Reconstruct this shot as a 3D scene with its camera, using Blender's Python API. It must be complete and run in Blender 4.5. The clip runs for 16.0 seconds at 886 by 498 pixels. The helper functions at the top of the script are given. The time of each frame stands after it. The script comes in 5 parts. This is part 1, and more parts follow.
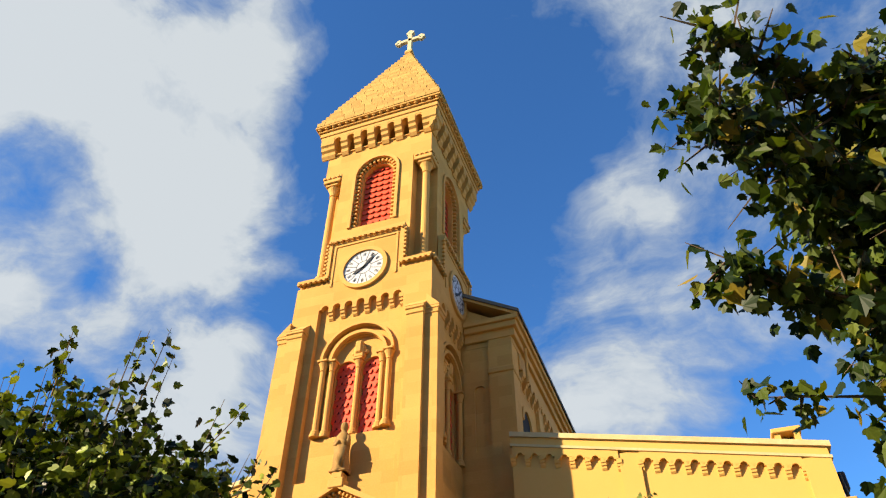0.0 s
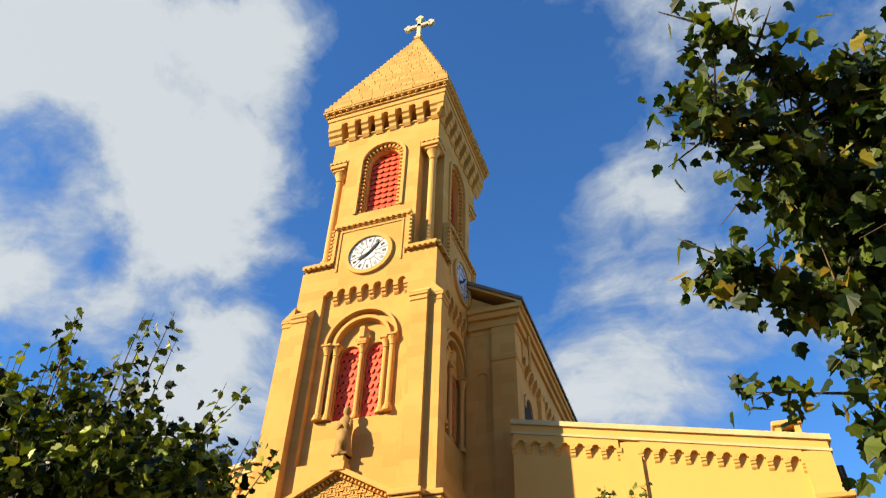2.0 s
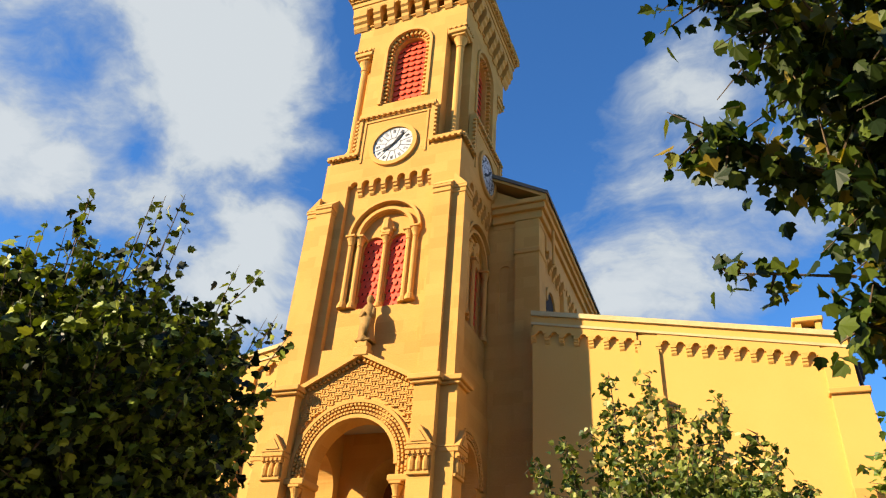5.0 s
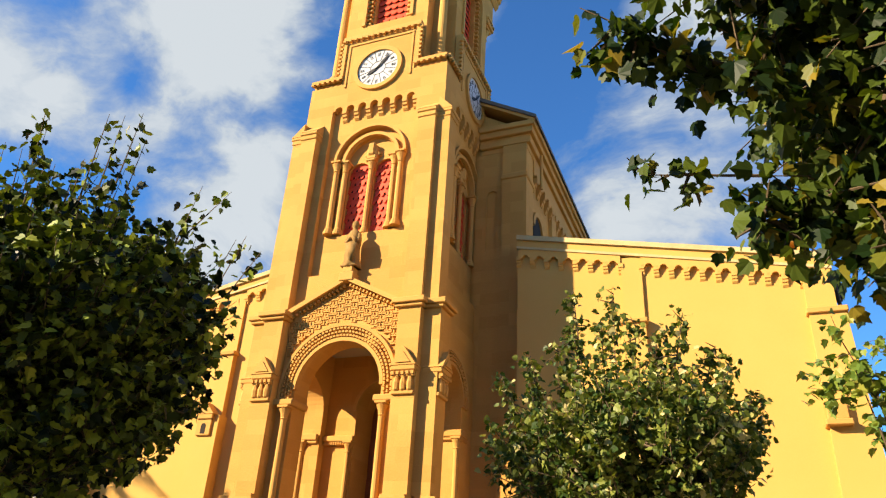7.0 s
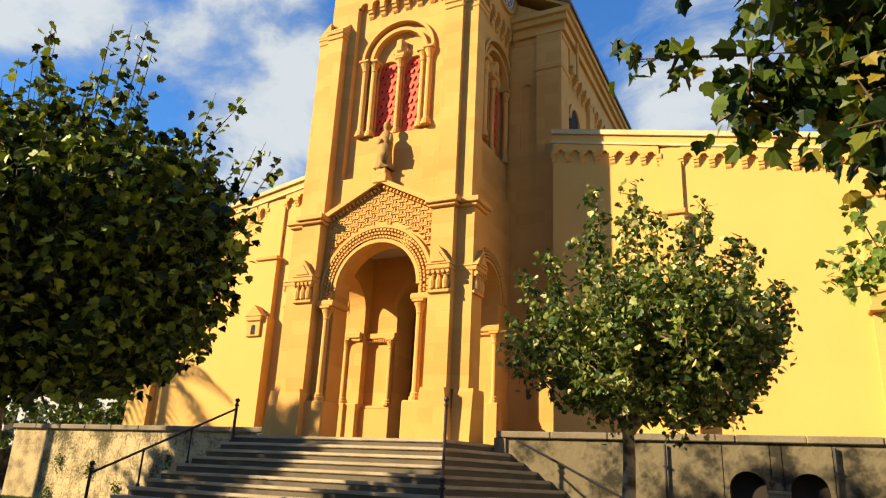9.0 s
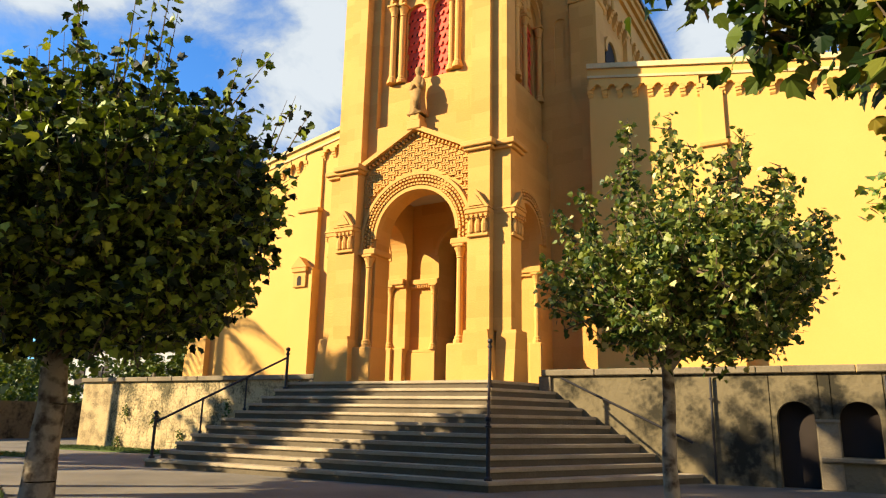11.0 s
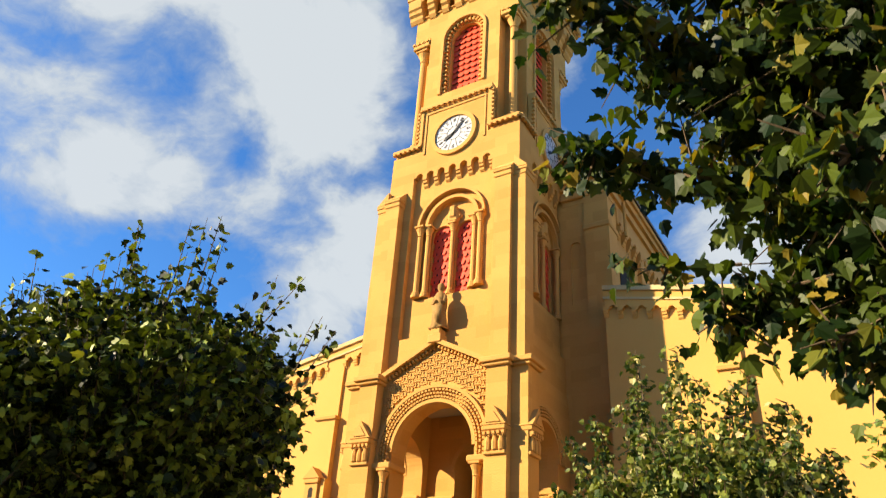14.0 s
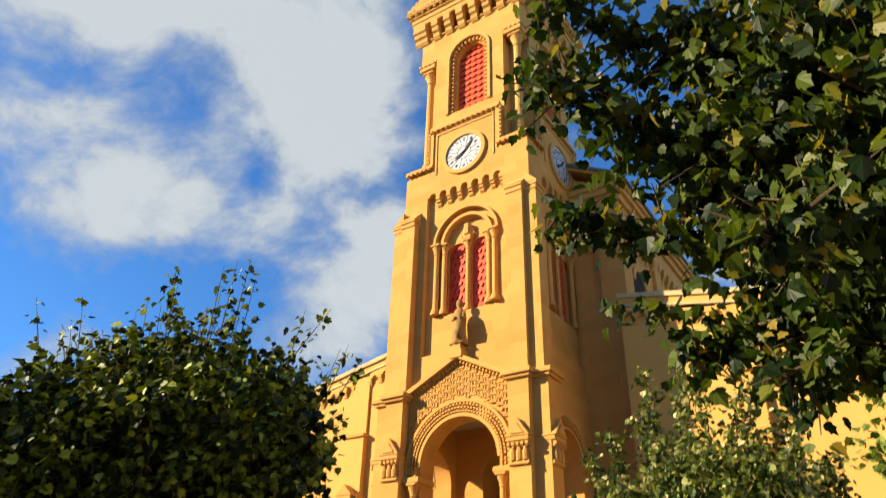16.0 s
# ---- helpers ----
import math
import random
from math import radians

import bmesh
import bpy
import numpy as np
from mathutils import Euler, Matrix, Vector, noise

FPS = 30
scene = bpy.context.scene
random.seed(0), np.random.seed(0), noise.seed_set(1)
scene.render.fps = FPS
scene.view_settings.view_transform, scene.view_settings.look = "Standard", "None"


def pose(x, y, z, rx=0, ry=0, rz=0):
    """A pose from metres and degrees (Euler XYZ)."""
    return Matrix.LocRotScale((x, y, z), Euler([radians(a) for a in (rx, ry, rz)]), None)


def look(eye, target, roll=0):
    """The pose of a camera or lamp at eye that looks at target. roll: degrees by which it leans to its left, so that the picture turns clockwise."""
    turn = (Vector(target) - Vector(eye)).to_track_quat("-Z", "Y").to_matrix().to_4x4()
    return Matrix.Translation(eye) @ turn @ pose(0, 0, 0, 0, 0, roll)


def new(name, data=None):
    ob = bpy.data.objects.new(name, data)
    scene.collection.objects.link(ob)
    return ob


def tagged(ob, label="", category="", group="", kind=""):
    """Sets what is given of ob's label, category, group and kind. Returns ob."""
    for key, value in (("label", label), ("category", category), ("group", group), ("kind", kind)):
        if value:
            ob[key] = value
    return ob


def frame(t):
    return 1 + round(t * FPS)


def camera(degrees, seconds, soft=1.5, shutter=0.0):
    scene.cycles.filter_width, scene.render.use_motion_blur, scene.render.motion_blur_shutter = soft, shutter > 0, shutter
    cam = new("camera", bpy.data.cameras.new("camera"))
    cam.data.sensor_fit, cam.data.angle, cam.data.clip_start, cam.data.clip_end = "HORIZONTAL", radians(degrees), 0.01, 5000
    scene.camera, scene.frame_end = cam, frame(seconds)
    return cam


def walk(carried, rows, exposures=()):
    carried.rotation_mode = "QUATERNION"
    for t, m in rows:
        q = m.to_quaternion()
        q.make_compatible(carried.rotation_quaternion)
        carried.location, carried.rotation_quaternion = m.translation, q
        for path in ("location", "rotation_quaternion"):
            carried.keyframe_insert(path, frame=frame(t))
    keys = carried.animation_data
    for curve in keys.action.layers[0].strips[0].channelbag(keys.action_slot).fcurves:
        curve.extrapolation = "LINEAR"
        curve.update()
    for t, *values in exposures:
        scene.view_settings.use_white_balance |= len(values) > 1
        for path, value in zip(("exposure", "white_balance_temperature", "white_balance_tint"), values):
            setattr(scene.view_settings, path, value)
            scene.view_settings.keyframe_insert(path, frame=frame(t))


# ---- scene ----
# ---- camera ----
PATH = [
    (0, (9.522, -20.222, -0.832), (6.962, -13.242, 5.855), 0.44),
    (0.5, (9.534, -20.270, -0.828), (6.932, -13.316, 5.871), 0.82),
    (1, (9.558, -20.278, -0.826), (6.973, -13.454, 6.011), 1.30),
    (1.5, (9.583, -20.237, -0.834), (7.037, -13.454, 6.059), 1.50),
    (2, (9.611, -20.255, -0.844), (6.916, -13.187, 5.697), 1.89),
    (2.5, (9.657, -20.254, -0.848), (6.836, -12.967, 5.392), 2.30),
    (3, (9.714, -20.244, -0.876), (6.770, -12.834, 5.159), 2.19),
    (3.5, (9.750, -20.212, -0.871), (6.782, -12.636, 4.943), 1.51),
    (4, (9.763, -20.192, -0.849), (6.764, -12.489, 4.778), 2.65),
    (6.5, (10.178, -19.747, -0.957), (6.399, -11.796, 3.786), 4.78),
    (7, (10.304, -19.755, -0.974), (6.771, -11.540, 3.502), 3.65),
    (7.5, (10.408, -19.787, -0.969), (6.842, -11.447, 3.241), 3.28),
    (8, (10.474, -19.737, -0.940), (6.695, -11.327, 2.931), 3.52),
    (8.5, (10.549, -19.648, -0.913), (6.495, -11.223, 2.635), 3.86),
    (9, (10.626, -19.551, -0.923), (6.334, -11.074, 2.197), 2.88),
    (9.5, (10.624, -19.547, -0.924), (6.399, -10.962, 1.981), 1.98),
    (10, (10.694, -19.554, -0.926), (6.238, -11.003, 1.724), 1.64),
    (12.5, (10.828, -19.598, -0.896), (5.701, -11.310, 1.346), 0.58),
    (13, (10.951, -19.702, -0.888), (6.072, -11.519, 2.150), 0.34),
    (13.5, (11.013, -19.865, -0.862), (6.321, -12.196, 3.517), 2.17),
    (14, (11.102, -19.972, -0.838), (6.378, -12.707, 4.151), 4.07),
    (14.5, (11.164, -20.093, -0.802), (6.533, -13.335, 4.932), 4.30),
    (15, (11.228, -20.255, -0.796), (6.994, -13.895, 5.656), 2.28),
    (15.5, (11.359, -20.440, -0.880), (6.976, -13.820, 5.199), 3.36),
    (16, (11.535, -20.593, -0.904), (6.637, -13.510, 4.178), 1.77),
]
cam = camera(64.31, 16.0, soft=1.2, shutter=0.3)
walk(cam, [(t, look(e, g, r)) for t, e, g, r in PATH],
     exposures=[(0, 1.36), (4, 1.36), (7, 1.40), (9, 1.45), (10, 1.48), (12.5, 1.74), (13.5, 1.52), (14.5, 1.36), (16, 1.28)])

# ---- world and sun ----
SUN_AZ = math.atan2(-0.66, -0.75)      # direction towards the sun, in the plan
SUN_EL = radians(25)
to_sun = Vector((math.cos(SUN_AZ) * math.cos(SUN_EL), math.sin(SUN_AZ) * math.cos(SUN_EL), math.sin(SUN_EL)))

world = bpy.data.worlds.new("sky")
scene.world = world
world.use_nodes = True
wn, wl = world.node_tree.nodes, world.node_tree.links
wn.clear()


def wnode(kind, **kw):
    n = wn.new(kind)
    for k, v in kw.items():
        setattr(n, k, v)
    return n


sky = wnode("ShaderNodeTexSky", sky_type="NISHITA", sun_disc=False, sun_elevation=SUN_EL,
            sun_rotation=math.pi / 2 - SUN_AZ, altitude=50, air_density=1.0, dust_density=0.0, ozone_density=2.5)
grade = wnode("ShaderNodeMix", data_type="RGBA", blend_type="MULTIPLY")
grade.inputs["Factor"].default_value = 1
wl.new(sky.outputs["Color"], grade.inputs["A"])
grade.inputs["B"].default_value = (0.80, 1.55, 2.3, 1)
coord = wnode("ShaderNodeTexCoord")
warp = wnode("ShaderNodeTexNoise")
warp.inputs["Scale"].default_value, warp.inputs["Detail"].default_value = 2.0, 5
cloud = wnode("ShaderNodeTexNoise")
cloud.inputs["Scale"].default_value, cloud.inputs["Detail"].default_value, cloud.inputs["Roughness"].default_value = 4.4, 9, 0.60
mapping = wnode("ShaderNodeMapping")
mapping.inputs["Scale"].default_value = (1, 1, 1.5)
mapping.inputs["Location"].default_value = (0.35, 0.1, 0.2)
wl.new(coord.outputs["Generated"], mapping.inputs["Vector"])


def wmath(op, a, b):
    n = wnode("ShaderNodeMath", operation=op)
    for i, v in enumerate((a, b)):
        if isinstance(v, (int, float)):
            n.inputs[i].default_value = v
        else:
            wl.new(v, n.inputs[i])
    return n.outputs[0]


wl.new(coord.outputs["Generated"], warp.inputs["Vector"])
shift = wnode("ShaderNodeVectorMath", operation="SCALE")
shift.inputs["Scale"].default_value = 0.35
wl.new(warp.outputs["Color"], shift.inputs[0])
place = wnode("ShaderNodeVectorMath", operation="ADD")
wl.new(mapping.outputs["Vector"], place.inputs[0])
wl.new(shift.outputs[0], place.inputs[1])
wl.new(place.outputs[0], cloud.inputs["Vector"])
total = wmath("ADD", wmath("MULTIPLY", cloud.outputs["Fac"], 2.5), -1.02)
ragged = wnode("ShaderNodeTexNoise")
ragged.inputs["Scale"].default_value, ragged.inputs["Detail"].default_value = 6.0, 5
wl.new(coord.outputs["Generated"], ragged.inputs["Vector"])
bent = wnode("ShaderNodeVectorMath", operation="MULTIPLY_ADD")
wl.new(ragged.outputs["Color"], bent.inputs[0])
bent.inputs[1].default_value = (0.14, 0.14, 0.14)
lean = wnode("ShaderNodeVectorMath", operation="ADD")
wl.new(coord.outputs["Generated"], lean.inputs[0])
lean.inputs[1].default_value = (-0.07, -0.07, -0.07)
wl.new(lean.outputs[0], bent.inputs[2])
unit = wnode("ShaderNodeVectorMath", operation="NORMALIZE")
wl.new(bent.outputs[0], unit.inputs[0])
# broad masses of cloud: azimuth left of north, elevation, tightness, weight
for az, el, tight, weight in ((59, 52, 130, 0.36), (51, 45, 130, 0.34), (64, 46, 180, 0.3), (47, 52, 180, 0.22), (43, 42, 180, 0.34), (57, 32, 180, 0.32), (50, 34, 260, 0.24), (37, 30, 260, 0.36), (43, 30, 260, 0.26),
                              (6, 31, 260, 0.36), (-1, 30, 180, 0.34), (11, 34, 410, 0.3), (4, 38, 540, 0.3), (0, 36, 410, 0.28), (0, 46, 730, 0.3), (-4, 43, 540, 0.26), (-10, 45, 410, 0.22), (-9, 58, 260, 0.28),
                              (-21, 55, 180, 0.28), (-25, 49, 180, 0.28), (-14, 33, 180, 0.26), (1, 55, 410, 0.14), (60, 40, 1050, -0.26), (54, 39, 1050, -0.17), (37, 50, 410, -0.15), (36, 59, 410, -0.04), (16, 43, 410, -0.15),
                              (5, 51, 730, -0.04), (10, 56, 260, -0.14), (-2, 39, 1640, -0.09), (35, 37, 730, -0.14), (42, 35, 1050, -0.09), (75, 45, 180, 0.34), (67, 46, 180, 0.34), (70, 34, 320, 0.50), (68, 29, 260, 0.50),
                              (63, 31, 410, 0.42), (56, 44, 260, 0.34), (45, 41, 260, 0.32), (41, 32, 540, 0.34), (50, 33, 730, 0.16), (43, 23, 410, 0.34), (45, 54, 260, 0.22), (59, 28, 730, 0.1), (71, 40, 1360, -0.27),
                              (65, 39, 1360, -0.27), (60, 36, 1140, -0.29), (61, 42, 1360, -0.22), (52, 36, 1360, -0.21), (45, 31, 730, -0.22), (56, 26, 730, -0.22), (51, 28, 730, -0.18), (50, 48, 1050, -0.11), (72, 33, 1640, -0.15),
                              (66, 23, 730, -0.08), (35, 54, 730, -0.22), (75, 55, 40, 0.22), (-20, 45, 60, 0.2), (95, 40, 40, 0.25)):
    d = Vector((-math.sin(radians(az)) * math.cos(radians(el)), math.cos(radians(az)) * math.cos(radians(el)), math.sin(radians(el))))
    dot = wnode("ShaderNodeVectorMath", operation="DOT_PRODUCT")
    wl.new(unit.outputs[0], dot.inputs[0])
    dot.inputs[1].default_value = d
    e = wmath("POWER", 2.718, wmath("MULTIPLY", wmath("SUBTRACT", dot.outputs["Value"], 1.0), float(tight)))
    total = wmath("ADD", total, wmath("MULTIPLY", e, weight))
ramp = wnode("ShaderNodeValToRGB")
ramp.color_ramp.elements[0].position, ramp.color_ramp.elements[1].position = 0.36, 0.86
ramp.color_ramp.elements[0].color, ramp.color_ramp.elements[1].color = (0, 0, 0, 1), (0.92, 0.92, 0.92, 1)
wl.new(total, ramp.inputs["Fac"])
tone = wnode("ShaderNodeValToRGB")
tone.color_ramp.elements[0].position, tone.color_ramp.elements[1].position = 0.5, 1.0
tone.color_ramp.elements[0].color, tone.color_ramp.elements[1].color = (3.6, 4.5, 5.6, 1), (7.1, 7.5, 7.6, 1)
wl.new(total, tone.inputs["Fac"])
mixc = wnode("ShaderNodeMix", data_type="RGBA")
wl.new(ramp.outputs["Color"], mixc.inputs["Factor"])
wl.new(grade.outputs["Result"], mixc.inputs["A"])
wl.new(tone.outputs["Color"], mixc.inputs["B"])
bg = wnode("ShaderNodeBackground")
bg.inputs["Strength"].default_value = 0.039
wl.new(mixc.outputs["Result"], bg.inputs["Color"])
out = wnode("ShaderNodeOutputWorld")
wl.new(bg.outputs[0], out.inputs["Surface"])

sun_data = bpy.data.lights.new("sun", "SUN")
sun_data.energy, sun_data.angle, sun_data.color = 5.0, radians(0.6), (1.0, 0.81, 0.54)
sun = new("sun", sun_data)
sun.matrix_world = look(to_sun * 60, (0, 0, 0))


# ---- materials ----
def material(name, color, rough=0.8, vary=0.12, grain=30.0, stain=0.6, bump=0.15, second=None, metal=0.0, per_object=0.0, per_island=0.0, blocks=None):
    """Principled surface: fine grain and broad stains in colour, relief by noise; blocks: width and height of coursed stones."""
    m = bpy.data.materials.new(name)
    m.use_nodes = True
    n, l = m.node_tree.nodes, m.node_tree.links
    p = n["Principled BSDF"]
    p.inputs["Roughness"].default_value, p.inputs["Metallic"].default_value = rough, metal
    p.inputs["Specular IOR Level"].default_value = 0.25
    c = n.new("ShaderNodeTexCoord")

    def noise_of(scale, detail):
        k = n.new("ShaderNodeTexNoise")
        k.inputs["Scale"].default_value, k.inputs["Detail"].default_value = scale, detail
        l.new(c.outputs["Object"], k.inputs["Vector"])
        return k.outputs["Fac"]

    def add(a, b, k):
        q = n.new("ShaderNodeMath")
        q.operation = "MULTIPLY_ADD"
        l.new(a, q.inputs[0])
        q.inputs[1].default_value = k
        if isinstance(b, float):
            q.inputs[2].default_value = b
        else:
            l.new(b, q.inputs[2])
        return q.outputs[0]

    fine, broad = noise_of(grain, 6), noise_of(stain, 5)
    fac = add(fine, add(broad, -vary * 1.2, vary * 1.6), vary * 0.8)
    if per_object:
        o = n.new("ShaderNodeObjectInfo")
        fac = add(o.outputs["Random"], fac, per_object)
    if per_island:
        g = n.new("ShaderNodeNewGeometry")
        fac = add(g.outputs["Random Per Island"], fac, per_island)
    height = fine
    if blocks:
        sep, comb = n.new("ShaderNodeSeparateXYZ"), n.new("ShaderNodeCombineXYZ")
        l.new(c.outputs["Object"], sep.inputs[0])
        q = n.new("ShaderNodeMath")
        q.operation = "ADD"
        l.new(sep.outputs["X"], q.inputs[0]), l.new(sep.outputs["Y"], q.inputs[1])
        l.new(q.outputs[0], comb.inputs["X"]), l.new(sep.outputs["Z"], comb.inputs["Y"])
        b = n.new("ShaderNodeTexBrick")
        b.inputs["Scale"].default_value, b.inputs["Brick Width"].default_value, b.inputs["Row Height"].default_value = 1, blocks[0], blocks[1]
        b.inputs["Mortar Size"].default_value, b.inputs["Mortar Smooth"].default_value = 0.006, 0.6
        b.inputs["Color1"].default_value, b.inputs["Color2"].default_value, b.inputs["Mortar"].default_value = (0, 0, 0, 1), (1, 1, 1, 1), (0.35, 0.35, 0.35, 1)
        l.new(comb.outputs[0], b.inputs["Vector"])
        fac = add(b.outputs["Color"], fac, 0.42)
        height = add(b.outputs["Fac"], fine, -0.6)
    mix = n.new("ShaderNodeMix")
    mix.data_type = "RGBA"
    mix.clamp_factor = True
    half = n.new("ShaderNodeMath")
    half.operation = "ADD"
    l.new(fac, half.inputs[0])
    half.inputs[1].default_value = 0.3
    l.new(half.outputs[0], mix.inputs["Factor"])
    second = second or tuple(v * 0.72 for v in color)
    mix.inputs["A"].default_value, mix.inputs["B"].default_value = (*color, 1), (*second, 1)
    l.new(mix.outputs["Result"], p.inputs["Base Color"])
    if bump:
        k = n.new("ShaderNodeBump")
        k.inputs["Strength"].default_value, k.inputs["Distance"].default_value = bump, 0.03
        l.new(height, k.inputs["Height"])
        l.new(k.outputs["Normal"], p.inputs["Normal"])
    return m


STONE = material("sandstone", (0.61, 0.336, 0.084), 0.85, 0.55, 22, 0.45, 0.30, (0.43, 0.212, 0.042), blocks=(0.95, 0.42))
TRIM = material("carved sandstone", (0.60, 0.330, 0.085), 0.85, 0.5, 26, 0.7, 0.3, (0.40, 0.20, 0.042), per_object=0.15)
PLASTER = material("yellow plaster", (0.6, 0.350, 0.092), 0.9, 0.6, 40, 0.35, 0.10, (0.52, 0.285, 0.062))
PALECOPE = material("bleached coping stone", (0.56, 0.43, 0.21), 0.9, 0.9, 16, 1.2, 0.3, (0.36, 0.26, 0.11))
ROOFSTONE = material("roof stone", (0.52, 0.32, 0.085), 0.9, 0.35, 18, 1.6, 0.6, (0.30, 0.165, 0.04), per_object=0.5)
DARKROOF = material("roof edge zinc", (0.16, 0.13, 0.10), 0.7, 0.3, 12, 1, 0.2)
RED = material("red painted wood", (0.72, 0.088, 0.032), 0.6, 0.2, 15, 2, 0.1, (0.60, 0.060, 0.025), per_object=0.2)
DIAL = material("white enamel", (0.528, 0.528, 0.528), 0.35, 0.05, 8, 2, 0.0)
BLACK = material("black paint", (0.012, 0.012, 0.014), 0.5, 0.2, 20, 3, 0.05)
IRON = material("wrought iron", (0.022, 0.020, 0.020), 0.5, 0.3, 40, 4, 0.2)
# near-black that paints the shade inside openings, behind panes and louvres
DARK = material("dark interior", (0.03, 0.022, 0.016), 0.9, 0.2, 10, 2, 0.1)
DOORWOOD = material("dark door wood", (0.20, 0.065, 0.025), 0.6, 0.3, 8, 2, 0.2)
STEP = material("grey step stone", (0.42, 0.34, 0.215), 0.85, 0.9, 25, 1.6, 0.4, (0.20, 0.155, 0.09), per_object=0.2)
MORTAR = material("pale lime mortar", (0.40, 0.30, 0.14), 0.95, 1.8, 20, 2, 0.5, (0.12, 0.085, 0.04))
# same stone as the treads; the shade under the nosings is put into its colour
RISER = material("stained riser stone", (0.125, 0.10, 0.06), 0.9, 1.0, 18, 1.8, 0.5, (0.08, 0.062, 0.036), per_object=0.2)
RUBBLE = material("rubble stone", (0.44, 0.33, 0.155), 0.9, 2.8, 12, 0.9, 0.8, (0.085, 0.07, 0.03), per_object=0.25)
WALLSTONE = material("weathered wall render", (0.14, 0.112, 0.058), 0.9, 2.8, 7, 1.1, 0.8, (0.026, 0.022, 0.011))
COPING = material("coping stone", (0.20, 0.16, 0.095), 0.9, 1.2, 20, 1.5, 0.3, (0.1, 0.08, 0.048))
PAVING = material("plaza asphalt", (0.17, 0.148, 0.105), 0.9, 1.4, 30, 0.6, 0.4, (0.085, 0.074, 0.052))
GRASS = material("grass", (0.08, 0.12, 0.024), 0.9, 0.5, 40, 2, 0.4, (0.04, 0.068, 0.012))
BARK = material("bark", (0.27, 0.225, 0.15), 0.9, 3.0, 9, 5, 0.7, (0.06, 0.042, 0.024))
TWIG = material("twig", (0.12, 0.085, 0.05), 0.9, 0.3, 20, 3, 0.2)
WHITEWALL = material("far white wall", (0.40, 0.39, 0.37), 0.9, 0.2, 8, 0.8, 0.1)


def leaf_material(name, low, high, old, glow=0.2):
    m = bpy.data.materials.new(name)
    m.use_nodes = True
    n, l = m.node_tree.nodes, m.node_tree.links
    p, o = n["Principled BSDF"], n["Material Output"]
    g = n.new("ShaderNodeNewGeometry")
    r = n.new("ShaderNodeValToRGB")
    els = r.color_ramp.elements
    els[0].color, els[1].color = (*low, 1), (*old, 1)
    e = els.new(0.8)
    e.color = (*high, 1)
    els[0].position, els[1].position, els[2].position = 0.25, 0.88, 1.0
    l.new(g.outputs["Random Per Island"], r.inputs["Fac"])
    l.new(r.outputs["Color"], p.inputs["Base Color"])
    p.inputs["Roughness"].default_value = 0.5
    p.inputs["Specular IOR Level"].default_value = 0.25
    t = n.new("ShaderNodeBsdfTranslucent")
    br = n.new("ShaderNodeMix")
    br.data_type, br.blend_type = "RGBA", "MULTIPLY"
    br.inputs["Factor"].default_value = 1
    br.inputs["B"].default_value = (1.5, 1.5, 0.5, 1)
    l.new(r.outputs["Color"], br.inputs["A"])
    l.new(br.outputs["Result"], t.inputs["Color"])
    mx = n.new("ShaderNodeMixShader")
    mx.inputs["Fac"].default_value = glow
    l.new(p.outputs[0], mx.inputs[1]), l.new(t.outputs[0], mx.inputs[2]), l.new(mx.outputs[0], o.inputs["Surface"])
    return m


LEAF_A = leaf_material("plane leaf", (0.005, 0.013, 0.002), (0.20, 0.26, 0.023), (0.38, 0.40, 0.045), 0.10)
LEAF_B = leaf_material("pale plane leaf", (0.03, 0.06, 0.008), (0.21, 0.24, 0.045), (0.62, 0.52, 0.24))
LEAF_C = leaf_material("near leaf", (0.009, 0.024, 0.003), (0.085, 0.120, 0.014), (0.24, 0.17, 0.02), 0.30)
LEAF_D = leaf_material("fresh leaf", (0.09, 0.15, 0.02), (0.20, 0.24, 0.03), (0.30, 0.28, 0.06))
HEDGE = leaf_material("far foliage", (0.045, 0.075, 0.012), (0.10, 0.13, 0.02), (0.14, 0.15, 0.03))


# ---- building blocks ----
def link(name, bm, mat, parent=None, label="", m=None):
    me = bpy.data.meshes.new(name)
    bmesh.ops.recalc_face_normals(bm, faces=bm.faces)
    if m is not None:
        bm.transform(m)
    bm.to_mesh(me)
    bm.free()
    me.materials.append(mat)
    ob = new(name, me)
    ob.parent = parent
    if label:
        ob["label"] = label
    return ob


def part(name, bm, mat, parent, label="", m=None):
    return link(name, bm, mat, parent, label, m)


def thing(name, label, category, group="", kind=""):
    return tagged(new(name), label, category, group, kind)


def share(ob, m, parent=None):
    """Another object on the same mesh."""
    c = new(ob.name.split(".")[0], ob.data)
    c.parent = parent or ob.parent
    c.matrix_basis = m
    return c


def box(bm, x0, x1, y0, y1, z0, z1, bevel=0.0):
    b = bmesh.new()
    vs = [b.verts.new((x, y, z)) for x in (x0, x1) for y in (y0, y1) for z in (z0, z1)]
    for q in ((0, 1, 3, 2), (4, 6, 7, 5), (0, 4, 5, 1), (2, 3, 7, 6), (0, 2, 6, 4), (1, 5, 7, 3)):
        b.faces.new([vs[i] for i in q])
    bmesh.ops.recalc_face_normals(b, faces=b.faces)
    if bevel:
        bmesh.ops.bevel(b, geom=list(b.edges), offset=bevel, segments=1, affect="EDGES")
    t = bpy.data.meshes.new("t")
    b.to_mesh(t)
    b.free()
    bm.from_mesh(t)
    bpy.data.meshes.remove(t)
    return bm


def boxes(*args, bevel=0.0):
    bm = bmesh.new()
    for a in args:
        box(bm, *a, bevel=bevel)
    return bm


